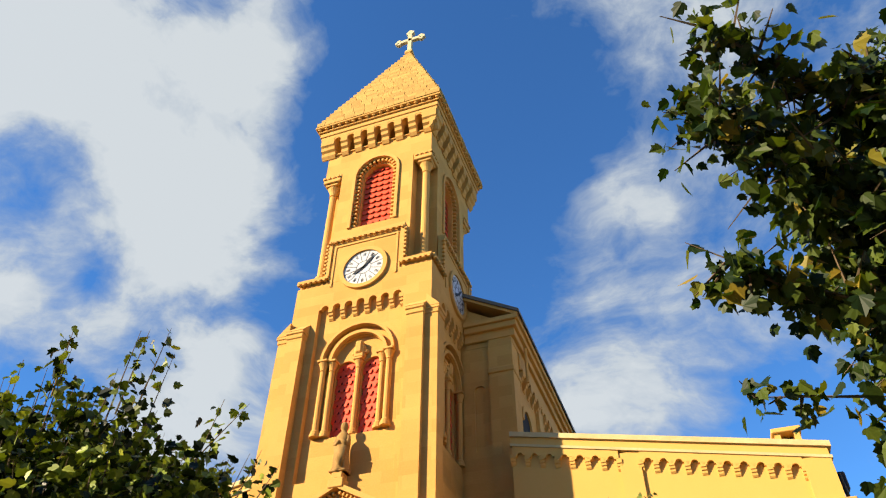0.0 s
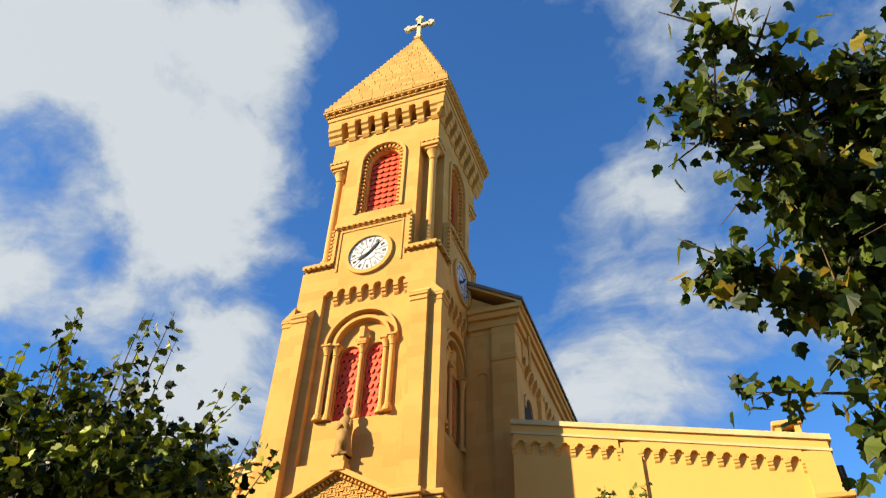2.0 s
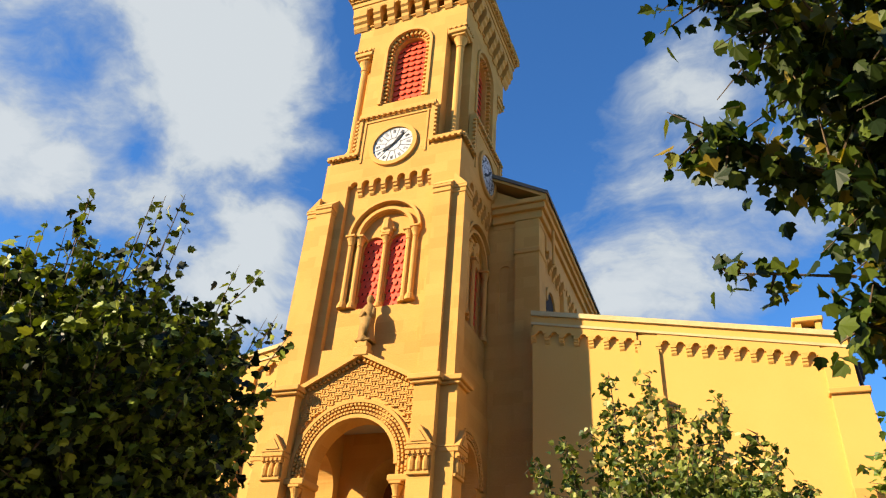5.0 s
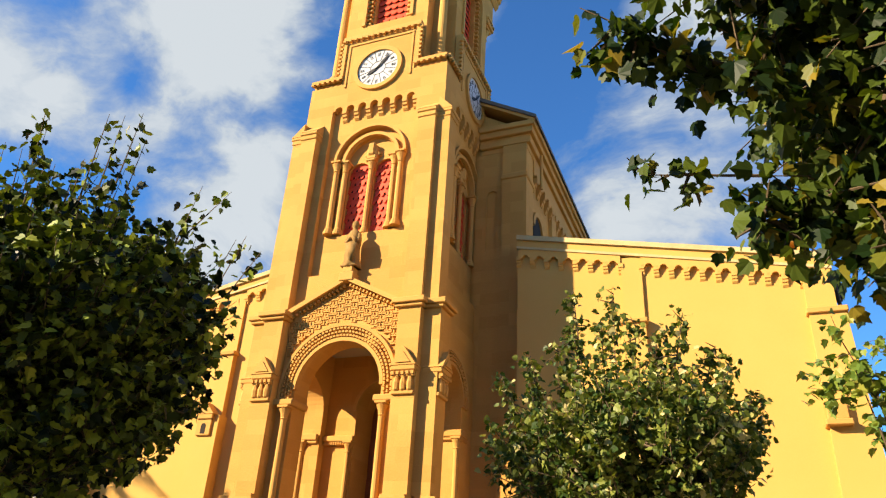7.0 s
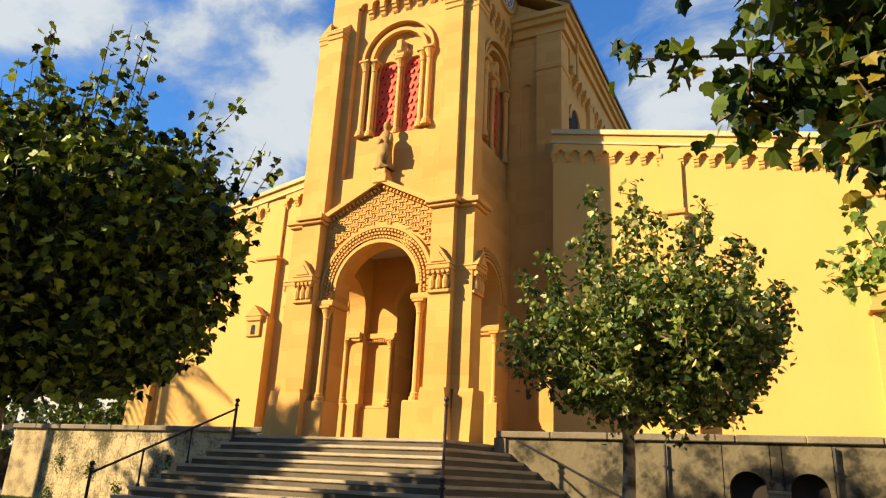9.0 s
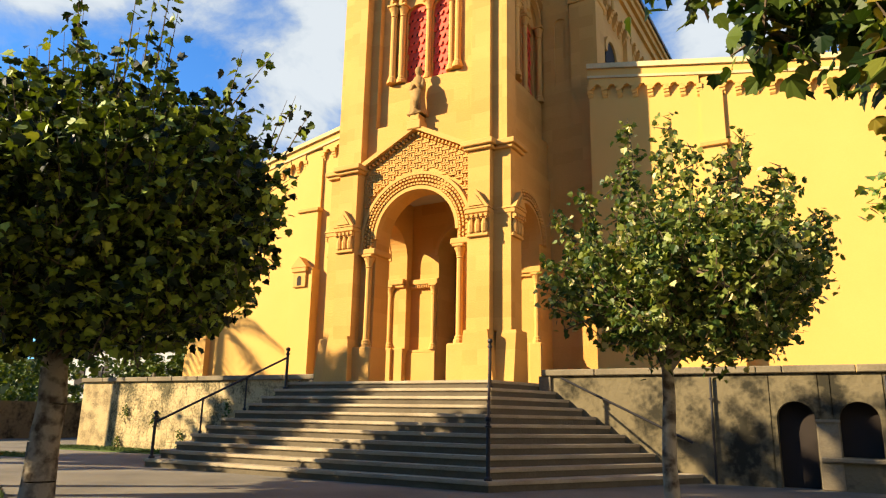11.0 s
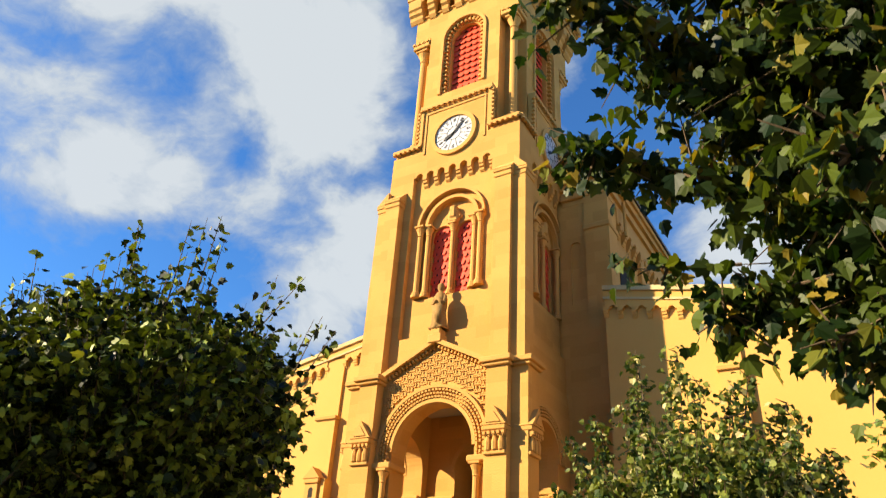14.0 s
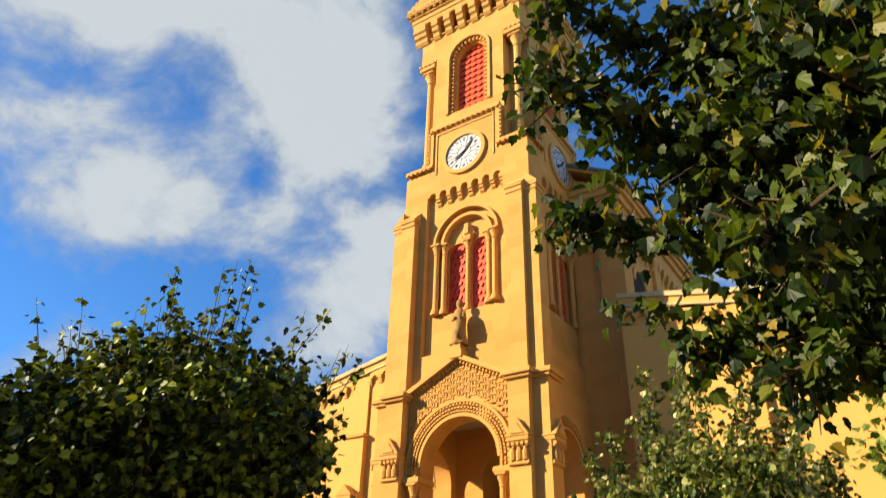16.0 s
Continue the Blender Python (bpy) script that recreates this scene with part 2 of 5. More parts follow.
def prism(bm, poly, y0, y1):
    """Outline in x, z pushed from y0 to y1."""
    a = [bm.verts.new((x, y0, z)) for x, z in poly]
    b = [bm.verts.new((x, y1, z)) for x, z in poly]
    bm.faces.new(a), bm.faces.new(b[::-1])
    for i in range(len(poly)):
        j = (i + 1) % len(poly)
        bm.faces.new((a[i], b[i], b[j], a[j]))
    return bm


def slab(bm, poly, z0, z1):
    """Outline in x, y pushed from z0 to z1."""
    a = [bm.verts.new((x, y, z0)) for x, y in poly]
    b = [bm.verts.new((x, y, z1)) for x, y in poly]
    bm.faces.new(a[::-1]), bm.faces.new(b)
    for i in range(len(poly)):
        j = (i + 1) % len(poly)
        bm.faces.new((a[i], a[j], b[j], b[i]))
    return bm


def lathe(bm, profile, x, y, n=12):
    """Profile of radius, z turned round a standing axis."""
    rings = [[bm.verts.new((x + r * math.cos(2 * math.pi * i / n), y + r * math.sin(2 * math.pi * i / n), z)) for i in range(n)] for r, z in profile]
    for a, b in zip(rings, rings[1:]):
        for i in range(n):
            bm.faces.new((a[i], a[(i + 1) % n], b[(i + 1) % n], b[i]))
    bm.faces.new(rings[0][::-1]), bm.faces.new(rings[-1])
    return bm


def tube(bm, a, b, ra, rb, n=8):
    a, b = Vector(a), Vector(b)
    q = (b - a).to_track_quat("Z", "Y")
    ring = lambda c, r: [bm.verts.new(c + q @ Vector((r * math.cos(2 * math.pi * i / n), r * math.sin(2 * math.pi * i / n), 0))) for i in range(n)]
    u, v = ring(a, ra), ring(b, rb)
    for i in range(n):
        bm.faces.new((u[i], u[(i + 1) % n], v[(i + 1) % n], v[i]))
    bm.faces.new(u[::-1]), bm.faces.new(v)
    return bm


def arch_wall(bm, x0, x1, z0, z1, y0, y1, cx, r, zs, zb, n=20):
    """Wall slab with a round-headed opening through it; zs: height of the arc's centre, zb: foot of the opening."""
    arc = [(cx + r * math.cos(math.pi * i / n), zs + r * math.sin(math.pi * i / n)) for i in range(n + 1)]
    if x1 - (cx + r) > 1e-3:
        box(bm, cx + r, x1, y0, y1, z0, z1)
    if (cx - r) - x0 > 1e-3:
        box(bm, x0, cx - r, y0, y1, z0, z1)
    if zb - z0 > 1e-3:
        box(bm, cx - r, cx + r, y0, y1, z0, zb)
    for (xa, za), (xb, zb2) in zip(arc, arc[1:]):
        prism(bm, [(xb, zb2), (xa, za), (xa, z1), (xb, z1)], y0, y1)
    bmesh.ops.remove_doubles(bm, verts=bm.verts, dist=1e-4)
    return bm


def arc_band(bm, cx, zs, r0, r1, y0, y1, n=28, a0=0.0, a1=math.pi):
    pts = [(math.cos(a0 + (a1 - a0) * i / n), math.sin(a0 + (a1 - a0) * i / n)) for i in range(n + 1)]
    for (ca, sa), (cb, sb) in zip(pts, pts[1:]):
        prism(bm, [(cx + r0 * ca, zs + r0 * sa), (cx + r1 * ca, zs + r1 * sa), (cx + r1 * cb, zs + r1 * sb), (cx + r0 * cb, zs + r0 * sb)], y0, y1)
    bmesh.ops.remove_doubles(bm, verts=bm.verts, dist=1e-4)
    return bm


def column(bm, x, y, z0, z1, r, n=12):
    """Colonnette with a moulded foot and a flared capital."""
    lathe(bm, [(r * 1.7, z0), (r * 1.7, z0 + r), (r * 1.35, z0 + r * 1.3), (r * 1.4, z0 + r * 1.9), (r, z0 + r * 2.4), (r * 0.93, z1 - r * 4.2), (r * 1.2, z1 - r * 4),
               (r * 1.0, z1 - r * 3.6), (r * 1.25, z1 - r * 2.4), (r * 1.8, z1 - r * 1.1), (r * 1.5, z1 - r * 0.9), (r * 1.5, z1 - r * 0.8)], x, y, n)
    s = r * 1.85
    box(bm, x - s, x + s, y - s, y + s, z1 - r * 0.8, z1, bevel=r * 0.12)
    return bm


def corbel_mesh(w, d, h):
    """Stepped bracket that hangs under a cornice; its back is at y = 0 and its top at z = 0."""
    bm = bmesh.new()
    prof = [(0, 0), (-d, 0), (-d, -h * 0.38), (-d * 0.78, -h * 0.45), (-d * 0.72, -h * 0.62), (-d * 0.45, -h * 0.70), (-d * 0.40, -h * 0.86), (-d * 0.12, -h), (0, -h)]
    a = [bm.verts.new((-w / 2, y, z)) for y, z in prof]
    b = [bm.verts.new((w / 2, y, z)) for y, z in prof]
    bm.faces.new(a), bm.faces.new(b[::-1])
    for i in range(len(prof)):
        j = (i + 1) % len(prof)
        bm.faces.new((a[i], b[i], b[j], a[j]))
    return bm


def arch_row(bm, x0, x1, n, gap, z_top, z_spring, y0, y1, drop=0.0):
    """Row of n little round arches under a band, between brackets; drop: fall of the row per metre."""
    pitch = (x1 - x0) / n
    r = gap / 2
    for k in range(n):
        c = x0 + pitch * (k + 0.5)
        dz = drop * (c - x0)
        arc = [(c + r * math.cos(math.pi * i / 8), z_spring + dz + r * math.sin(math.pi * i / 8)) for i in range(9)]
        xl, xr = c - pitch / 2, c + pitch / 2
        zl, zr = z_top + drop * (xl - x0), z_top + drop * (xr - x0)
        top = lambda x: zl + (zr - zl) * (x - xl) / (xr - xl)
        for (xa, za), (xb, zb) in zip(arc, arc[1:]):
            prism(bm, [(xb, zb), (xa, za), (xa, top(xa)), (xb, top(xb))], y0, y1)
        prism(bm, [(xl, z_spring + dz), (c - r, z_spring + dz), (c - r, top(c - r)), (xl, zl)], y0, y1)
        prism(bm, [(c + r, z_spring + dz), (xr, z_spring + dz), (xr, zr), (c + r, top(c + r))], y0, y1)
    bmesh.ops.remove_doubles(bm, verts=bm.verts, dist=1e-4)
    return bm


def turn(deg):
    return Matrix.Rotation(radians(deg), 4, "Z")


# ---- bell tower ----
tower = thing("bell_tower", "tall square yellow sandstone church bell tower with clock", "church tower")
FRONT, RIGHT, BACK, LEFT = turn(0), turn(90), turn(180), turn(-90)

# porch: three arches and the back wall with the door
bm = arch_wall(bmesh.new(), -2.6, 2.6, 0, 6.6, -2.75, -2.05, 0, 1.4, 4.3, 0, 28)
part("porch_wall", bm, STONE, tower)
for side in (1, -1):
    bm = arch_wall(bmesh.new(), -2.05, 0.95, 0, 6.6, 2.05, 2.75, -1.05, 1.02, 4.3, 0, 24)
    bm.transform(Matrix(((0, side, 0, 0), (1, 0, 0, 0), (0, 0, 1, 0), (0, 0, 0, 1))))
    part("porch_wall", bm, STONE, tower)
part("porch_wall", arch_wall(bmesh.new(), -2.05, 2.05, 0, 6.25, 0.28, 1.5, 0, 0.98, 4.4, 0, 24), STONE, tower)
part("arch_moulding", arc_band(bmesh.new(), 0, 4.4, 0.98, 1.10, 0.20, 0.30, 32), TRIM, tower)
part("porch_vault", boxes((-2.05, 2.05, -2.05, 0.95, 6.25, 6.6)), material("white vault", (0.496, 0.44, 0.336), 0.9, 0.2, 20, 1, 0.1), tower, "pale plastered porch vault")
part("porch_floor", boxes((-2.75, 2.75, -2.75, 0.95, -0.05, 0.02)), STEP, tower, "grey stone porch floor")
door = part("door", boxes((-1.35, -0.02, 1.42, 1.48, 0, 6), (0.02, 1.35, 1.42, 1.48, 0, 6)), DOORWOOD, tower, "dark brown wooden church door")
for sx in (-1, 1):
    for zz in (0.3, 1.5, 2.7):
        part("panel", boxes((sx * 0.68 - 0.45, sx * 0.68 + 0.45, 1.39, 1.425, zz, zz + 0.95), bevel=0.012), DOORWOOD, door)
    part("colonnette", column(bmesh.new(), sx * 1.10, 0.20, 1.25, 3.42, 0.085), TRIM, tower)
    part("impost", boxes((*sorted((sx * 0.94, sx * 2.05)), 0.12, 0.32, 3.42, 3.60), (*sorted((sx * 0.97, sx * 2.05)), 0.17, 0.32, 3.30, 3.42), bevel=0.02), TRIM, tower)
    for k in range(9):
        part("leaf_carving", boxes((sx * (1.28 + 0.085 * k) - 0.025, sx * (1.28 + 0.085 * k) + 0.025, 0.14, 0.2, 3.31, 3.41), bevel=0.012), TRIM, tower)
    part("plinth", boxes((*sorted((sx * 0.95, sx * 2.05)), 0.08, 0.3, 0.02, 1.15), (*sorted((sx * 0.98, sx * 2.05)), 0.14, 0.3, 1.15, 1.25), bevel=0.02), TRIM, tower)

# portal: colonnettes, imposts, lattice arch band, gable
for sx in (-1, 1):
    part("colonnette", column(bmesh.new(), sx * 1.55, -2.85, 1.05, 3.8, 0.095), TRIM, tower)
    part("impost", boxes((min(sx * 1.28, sx * 1.95), max(sx * 1.28, sx * 1.95), -2.98, -2.1, 3.8, 3.98), bevel=0.03), TRIM, tower)
    part("plinth", boxes((min(sx * 1.25, sx * 1.92), max(sx * 1.25, sx * 1.92), -3.05, -2.2, 0, 1.05), bevel=0.04), TRIM, tower)
part("arch_moulding", arc_band(bmesh.new(), 0, 4.3, 1.36, 1.47, -2.83, -2.6, 40), TRIM, tower)
part("arch_moulding", arc_band(bmesh.new(), 0, 4.3, 1.80, 1.90, -2.87, -2.6, 40), TRIM, tower)
for sx in (-1, 1):
    part("arch_moulding", boxes((min(sx * 1.80, sx * 1.90), max(sx * 1.80, sx * 1.90), -2.87, -2.7, 3.98, 4.3)), TRIM, tower)
stone_bm = boxes((-0.033, 0.033, -0.10, 0.02, -0.045, 0.045), bevel=0.008)
first = part("voussoir", stone_bm, TRIM, tower)
spots = []
for k, r in enumerate((1.525, 1.635, 1.745)):
    n = 44
    for i in range(n):
        a = math.pi * (i + (0.5 if k % 2 else 0.0) + 0.25) / n
        spots.append((r * math.cos(a), 4.3 + r * math.sin(a), a))
    for zz in (4.02, 4.14, 4.26):
        for sx in (-1, 1):
            spots.append((sx * r, zz - (0.05 if k % 2 else 0), 0.0))
for i, (x, z, a) in enumerate(spots):
    m = Matrix.Translation((x, -2.765, z)) @ Matrix.Rotation(-a, 4, "Y")
    if i == 0:
        first.matrix_basis = m
    else:
        share(first, m)
# side arches of the porch carry the same band
for side in (1, -1):
    M = Matrix(((0, side, 0, 0), (1, 0, 0, 0), (0, 0, 1, 0), (0, 0, 0, 1)))
    for r0, r1 in ((1.0, 1.09), (1.40, 1.50)):
        bm = arc_band(bmesh.new(), -1.05, 4.3, r0, r1, 2.7, 2.83, 32)
        bm.transform(M)
        part("arch_moulding", bm, TRIM, tower)
    for yy in (-2.02, -0.02):
        bm = column(bmesh.new(), 2.66, yy - 0.02, 1.3, 3.42, 0.085)
        box(bm, 2.46, 2.86, yy - 0.2, yy + 0.16, 0.0, 1.3, bevel=0.03)
        bm.transform(Matrix.Diagonal((side, 1, 1, 1)))
        part("colonnette", bm, TRIM, tower)
    part("impost", boxes((min(side * 2.1, side * 2.84), max(side * 2.1, side * 2.84), -0.16, 0.5, 3.42, 3.62), (min(side * 2.1, side * 2.80), max(side * 2.1, side * 2.80), -0.11, 0.5, 3.32, 3.42), bevel=0.025), TRIM, tower)
    part("plinth", boxes((min(side * 2.06, side * 2.5), max(side * 2.06, side * 2.5), -0.13, 0.2, 0.02, 1.3), bevel=0.025), TRIM, tower)
    for k, r in enumerate((1.15, 1.245, 1.34)):
        for i in range(32):
            a = math.pi * (i + 0.5 * (k % 2) + 0.25) / 32
            share(first, Matrix.Translation((side * 2.765, -1.05 + r * math.cos(a), 4.3 + r * math.sin(a))) @ turn(90 * side) @ Matrix.Rotation(-a * side, 4, "Y"))

# gable over the portal
bm = prism(bmesh.new(), [(-1.95, 6.0), (1.95, 6.0), (1.95, 6.62), (0.0, 7.60), (-1.95, 6.62)], -2.78, -2.6)
part("gable_wall", bm, STONE, tower)
for sx in (-1, 1):
    part("gable_coping", prism(bmesh.new(), [(sx * 1.98, 6.52), (0, 7.52), (0, 7.68), (sx * 1.98, 6.68)], -3.02, -2.5), TRIM, tower)
    rake = math.atan2(1.0, 1.98)
    for i in range(16):
        t = (i + 0.7) / 16.6
        share(first, Matrix.Translation((sx * 1.98 * (1 - t), -2.82, 6.46 + t - 0.02)) @ Matrix.Rotation(sx * rake, 4, "Y"))
part("gable_block", boxes((-0.24, 0.24, -3.06, -2.5, 7.5, 7.78), (-0.17, 0.17, -3.02, -2.55, 7.78, 7.98), bevel=0.02), TRIM, tower)
# interlaced relief that fills the gable
bm = bmesh.new()
rnd = random.Random(4)
step = 0.118
for i in range(-16, 17):
    for j in range(0, 30):
        x, z = i * step, 4.4 + j * step
        if math.hypot(x, z - 4.3) < 2.0 or z > 7.34 - abs(x) * 0.505 or abs(x) > 1.84:
            continue
        out = -2.808 - rnd.uniform(0, 0.012)
        if (i + 2 * j) % 4 < 2:
            box(bm, x - 0.078, x + 0.055, out, -2.745, z - 0.022, z + 0.022)
            box(bm, x + 0.018, x + 0.055, out + 0.008, -2.745, z + 0.022, z + 0.075)
        else:
            box(bm, x - 0.022, x + 0.022, out, -2.745, z - 0.075, z + 0.06)
            box(bm, x - 0.075, x - 0.022, out + 0.008, -2.745, z - 0.075, z - 0.038)
tagged(part("carved_relief", bm, TRIM, tower, "carved interlaced stone relief"), kind="stuff")


def buttress(m, side):
    """Corner buttress: battered foot, gabled block, cap, upper shaft with weathered top."""
    for sx in (-1, 1):
        bm = bmesh.new()
        out = 0.30 if side == sx else 0.0
        back = 0.16 if side else 0.14
        x0, x1 = sorted((sx * (1.92 + out), sx * (2.6 + out)))
        prism(bm, [(x0 - 0.06 - (0.12 if sx < 0 else 0), 0), (x1 + 0.06 + (0.12 if sx > 0 else 0), 0), (x1 + 0.03, 1.2), (x1, 1.35), (x0, 1.35), (x0 - 0.03, 1.2)], -3.42 + back, -2.7)
        box(bm, x0, x1, -3.28 + back, -2.6, 1.35, 6.4)
        part("buttress", bm, STONE, tower, m=m)
        bm = bmesh.new()
        c = (x0 + x1) / 2
        box(bm, c - 0.36, c + 0.36, -3.42 + back, -2.7, 4.52, 4.66, bevel=0.02)
        box(bm, c - 0.31, c + 0.31, -3.37 + back, -2.7, 4.36, 4.52)
        prism(bm, [(c - 0.38, 4.66), (c + 0.38, 4.66), (c, 5.18)], -3.44 + back, -2.7)
        prism(bm, [(c - 0.22, 4.72), (c + 0.22, 4.72), (c, 5.02)], -3.47 + back, -3.40 + back)
        for k in range(5):
            box(bm, c - 0.33 + 0.145 * k, c - 0.25 + 0.145 * k, -3.43 + back, -3.36 + back, 4.40, 4.49)
        for k in (-0.2, 0.0, 0.2):
            lathe(bm, [(0.04, 3.95), (0.085, 4.0), (0.095, 4.2), (0.05, 4.36)], c + k, -3.32 + back, 8)
        box(bm, c - 0.33, c + 0.33, -3.36 + back, -2.7, 3.88, 3.97, bevel=0.015)
        part("gabled_block", bm, TRIM, tower, m=m)
        bm = bmesh.new()
        box(bm, c - 0.50, c + 0.50, -3.46 + back, -2.5, 6.48, 6.64, bevel=0.02)
        box(bm, c - 0.43, c + 0.43, -3.38 + back, -2.5, 6.38, 6.48, bevel=0.02)
        part("buttress_cap", bm, TRIM, tower, m=m)
        x0, x1 = sorted((sx * (1.94 + out), sx * (2.53 + out)))
        bm = boxes((x0, x1, -3.14 + back, -2.5, 6.64, 13.3))
        box(bm, x0 - 0.03, x1 + 0.03, -3.18 + back, -2.5, 13.12, 13.3, bevel=0.02)
        part("buttress", bm, STONE, tower, m=m)
        bm = bmesh.new()
        box(bm, x0 - 0.05, x1 + 0.05, -3.22 + back, -2.5, 13.3, 13.42, bevel=0.02)
        a = [bm.verts.new(v) for v in ((x0 - 0.05, -3.22 + back, 13.42), (x1 + 0.05, -3.22 + back, 13.42), (x1 + 0.05, -2.58, 13.42), (x0 - 0.05, -2.58, 13.42), (x0 - 0.05, -2.58, 13.95), (x1 + 0.05, -2.58, 13.95))]
        for q in ((0, 1, 5, 4), (1, 2, 5), (0, 4, 3), (2, 3, 4, 5), (0, 3, 2, 1)):
            bm.faces.new([a[i] for i in q])
        part("buttress_top", bm, TRIM, tower, m=m)


for m, side in ((FRONT, 0), (RIGHT, -1), (LEFT, 1)):
    buttress(m, side)

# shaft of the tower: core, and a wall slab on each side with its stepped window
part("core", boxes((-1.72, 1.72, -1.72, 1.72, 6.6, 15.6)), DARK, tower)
part("core", boxes((-1.9, 1.9, -1.9, 1.9, 15.6, 24.4)), STONE, tower)
for m, e in ((FRONT, 0.0), (RIGHT, 0.48), (BACK, 0.0), (LEFT, 0.48)):
    w = 2.68 - e
    bm = boxes((-w, -1.64, -2.68, -2.2, 6.6, 15.6), (1.64, w, -2.68, -2.2, 6.6, 15.6), (-1.64, 1.64, -2.68, -2.2, 6.6, 7.95), (-1.64, 1.64, -2.68, -2.2, 14.62, 15.6))
    part("tower_wall", bm, STONE, tower, m=m)
    if m in (BACK, LEFT):
        part("tower_wall", boxes((-1.66, 1.66, -2.35, -1.74, 7.9, 14.65)), STONE, tower, m=m)
        part("tower_wall", boxes((-1.66, 1.66, -2.45, -1.74, 15.6, 23.3)), STONE, tower, m=m)
    else:
        part("tower_wall", arch_wall(bmesh.new(), -1.7, 1.7, 7.7, 14.8, -2.48, -2.34, 0, 1.28, 12.25, 9.4), STONE, tower, m=m)
        part("tower_wall", arch_wall(bmesh.new(), -1.7, 1.7, 7.7, 14.8, -2.34, -2.24, 0, 0.98, 12.2, 9.45), STONE, tower, m=m)
        part("tower_wall", arch_wall(bmesh.new(), -1.65, 1.65, 15.6, 23.3, -2.45, -2.26, 0, 0.97, 21.45, 18.45), STONE, tower, m=m)
        part("tower_wall", arch_wall(bmesh.new(), -1.65, 1.65, 15.6, 23.3, -2.26, -1.92, 0, 0.70, 21.45, 18.55), STONE, tower, m=m)
for sx in (-1, 1):
    for sy in (-1, 1):
        x0, x1 = sorted((sx * 1.65, sx * 2.45))
        y0, y1 = sorted((sy * 1.65, sy * 2.45))
        part("corner_block", boxes((x0, x1, y0, y1, 21.95, 23.3)), STONE, tower)
        bm = column(bmesh.new(), sx * 2.13, sy * 2.13, 16.15, 21.55, 0.155, 14)
        box(bm, min(sx * 1.7, sx * 2.5), max(sx * 1.7, sx * 2.5), min(sy * 1.7, sy * 2.5), max(sy * 1.7, sy * 2.5), 21.55, 21.75, bevel=0.02)
        box(bm, min(sx * 1.68, sx * 2.46), max(sx * 1.68, sx * 2.46), min(sy * 1.68, sy * 2.46), max(sy * 1.68, sy * 2.46), 21.75, 21.95)
        for k in range(4):
            u = 1.75 + 0.22 * k
            box(bm, min(sx * u, sx * (u + 0.1)), max(sx * u, sx * (u + 0.1)), min(sy * 2.4, sy * 2.54), max(sy * 2.4, sy * 2.54), 21.78, 21.88)
            box(bm, min(sx * 2.4, sx * 2.54), max(sx * 2.4, sx * 2.54), min(sy * u, sy * (u + 0.1)), max(sy * u, sy * (u + 0.1)), 21.78, 21.88)
        part("corner_column", bm, TRIM, tower, "slender corner column with carved capital")
part("ledge", boxes((-2.62, 2.62, -2.62, 2.62, 15.60, 15.78), (-2.66, 2.66, -2.66, 2.66, 15.90, 16.0)), TRIM, tower)
part("top_band", boxes((-2.52, 2.52, -2.52, 2.52, 23.3, 23.38), (-2.81, 2.81, -2.81, 2.81, 24.2, 24.4), (-2.86, 2.86, -2.86, 2.86, 24.4, 24.66), (-2.94, 2.94, -2.94, 2.94, 24.66, 24.74), bevel=0.015), TRIM, tower)
part("eave", boxes((-3.06, 3.06, -3.06, 3.06, 24.86, 24.97), bevel=0.02), TRIM, tower)

corbel_big = part("corbel", corbel_mesh(0.33, 0.37, 1.05), TRIM, tower)
corbel_mid = part("corbel", corbel_mesh(0.17, 0.20, 0.46), TRIM, tower)
dentil = part("dentil", boxes((-0.055, 0.055, -0.09, 0.03, -0.05, 0.05), bevel=0.008), TRIM, tower)
bead = part("dentil", lathe(bmesh.new(), [(0.03, -0.06), (0.085, -0.04), (0.09, 0.02), (0.06, 0.06)], 0, 0, 8), TRIM, tower)
used = set()


def put(ob, m):
    if ob.name in used:
        return share(ob, m)
    used.add(ob.name)
    ob.matrix_basis = m
    return ob


def scallop_slat(w, h, n, gap):
    """Thin board whose lower edge is cut in n round tongues."""
    bm = bmesh.new()
    pts = [(-w / 2, h), (w / 2, h)]
    p = w / n
    for k in range(n):
        c = w / 2 - p * (k + 0.5)
        for i in range(7):
            a = math.pi * i / 6
            pts.append((c + (p - gap) / 2 * math.cos(a), h * 0.42 - h * 0.42 * math.sin(a)))
    return prism(bm, pts, -0.012, 0.012)


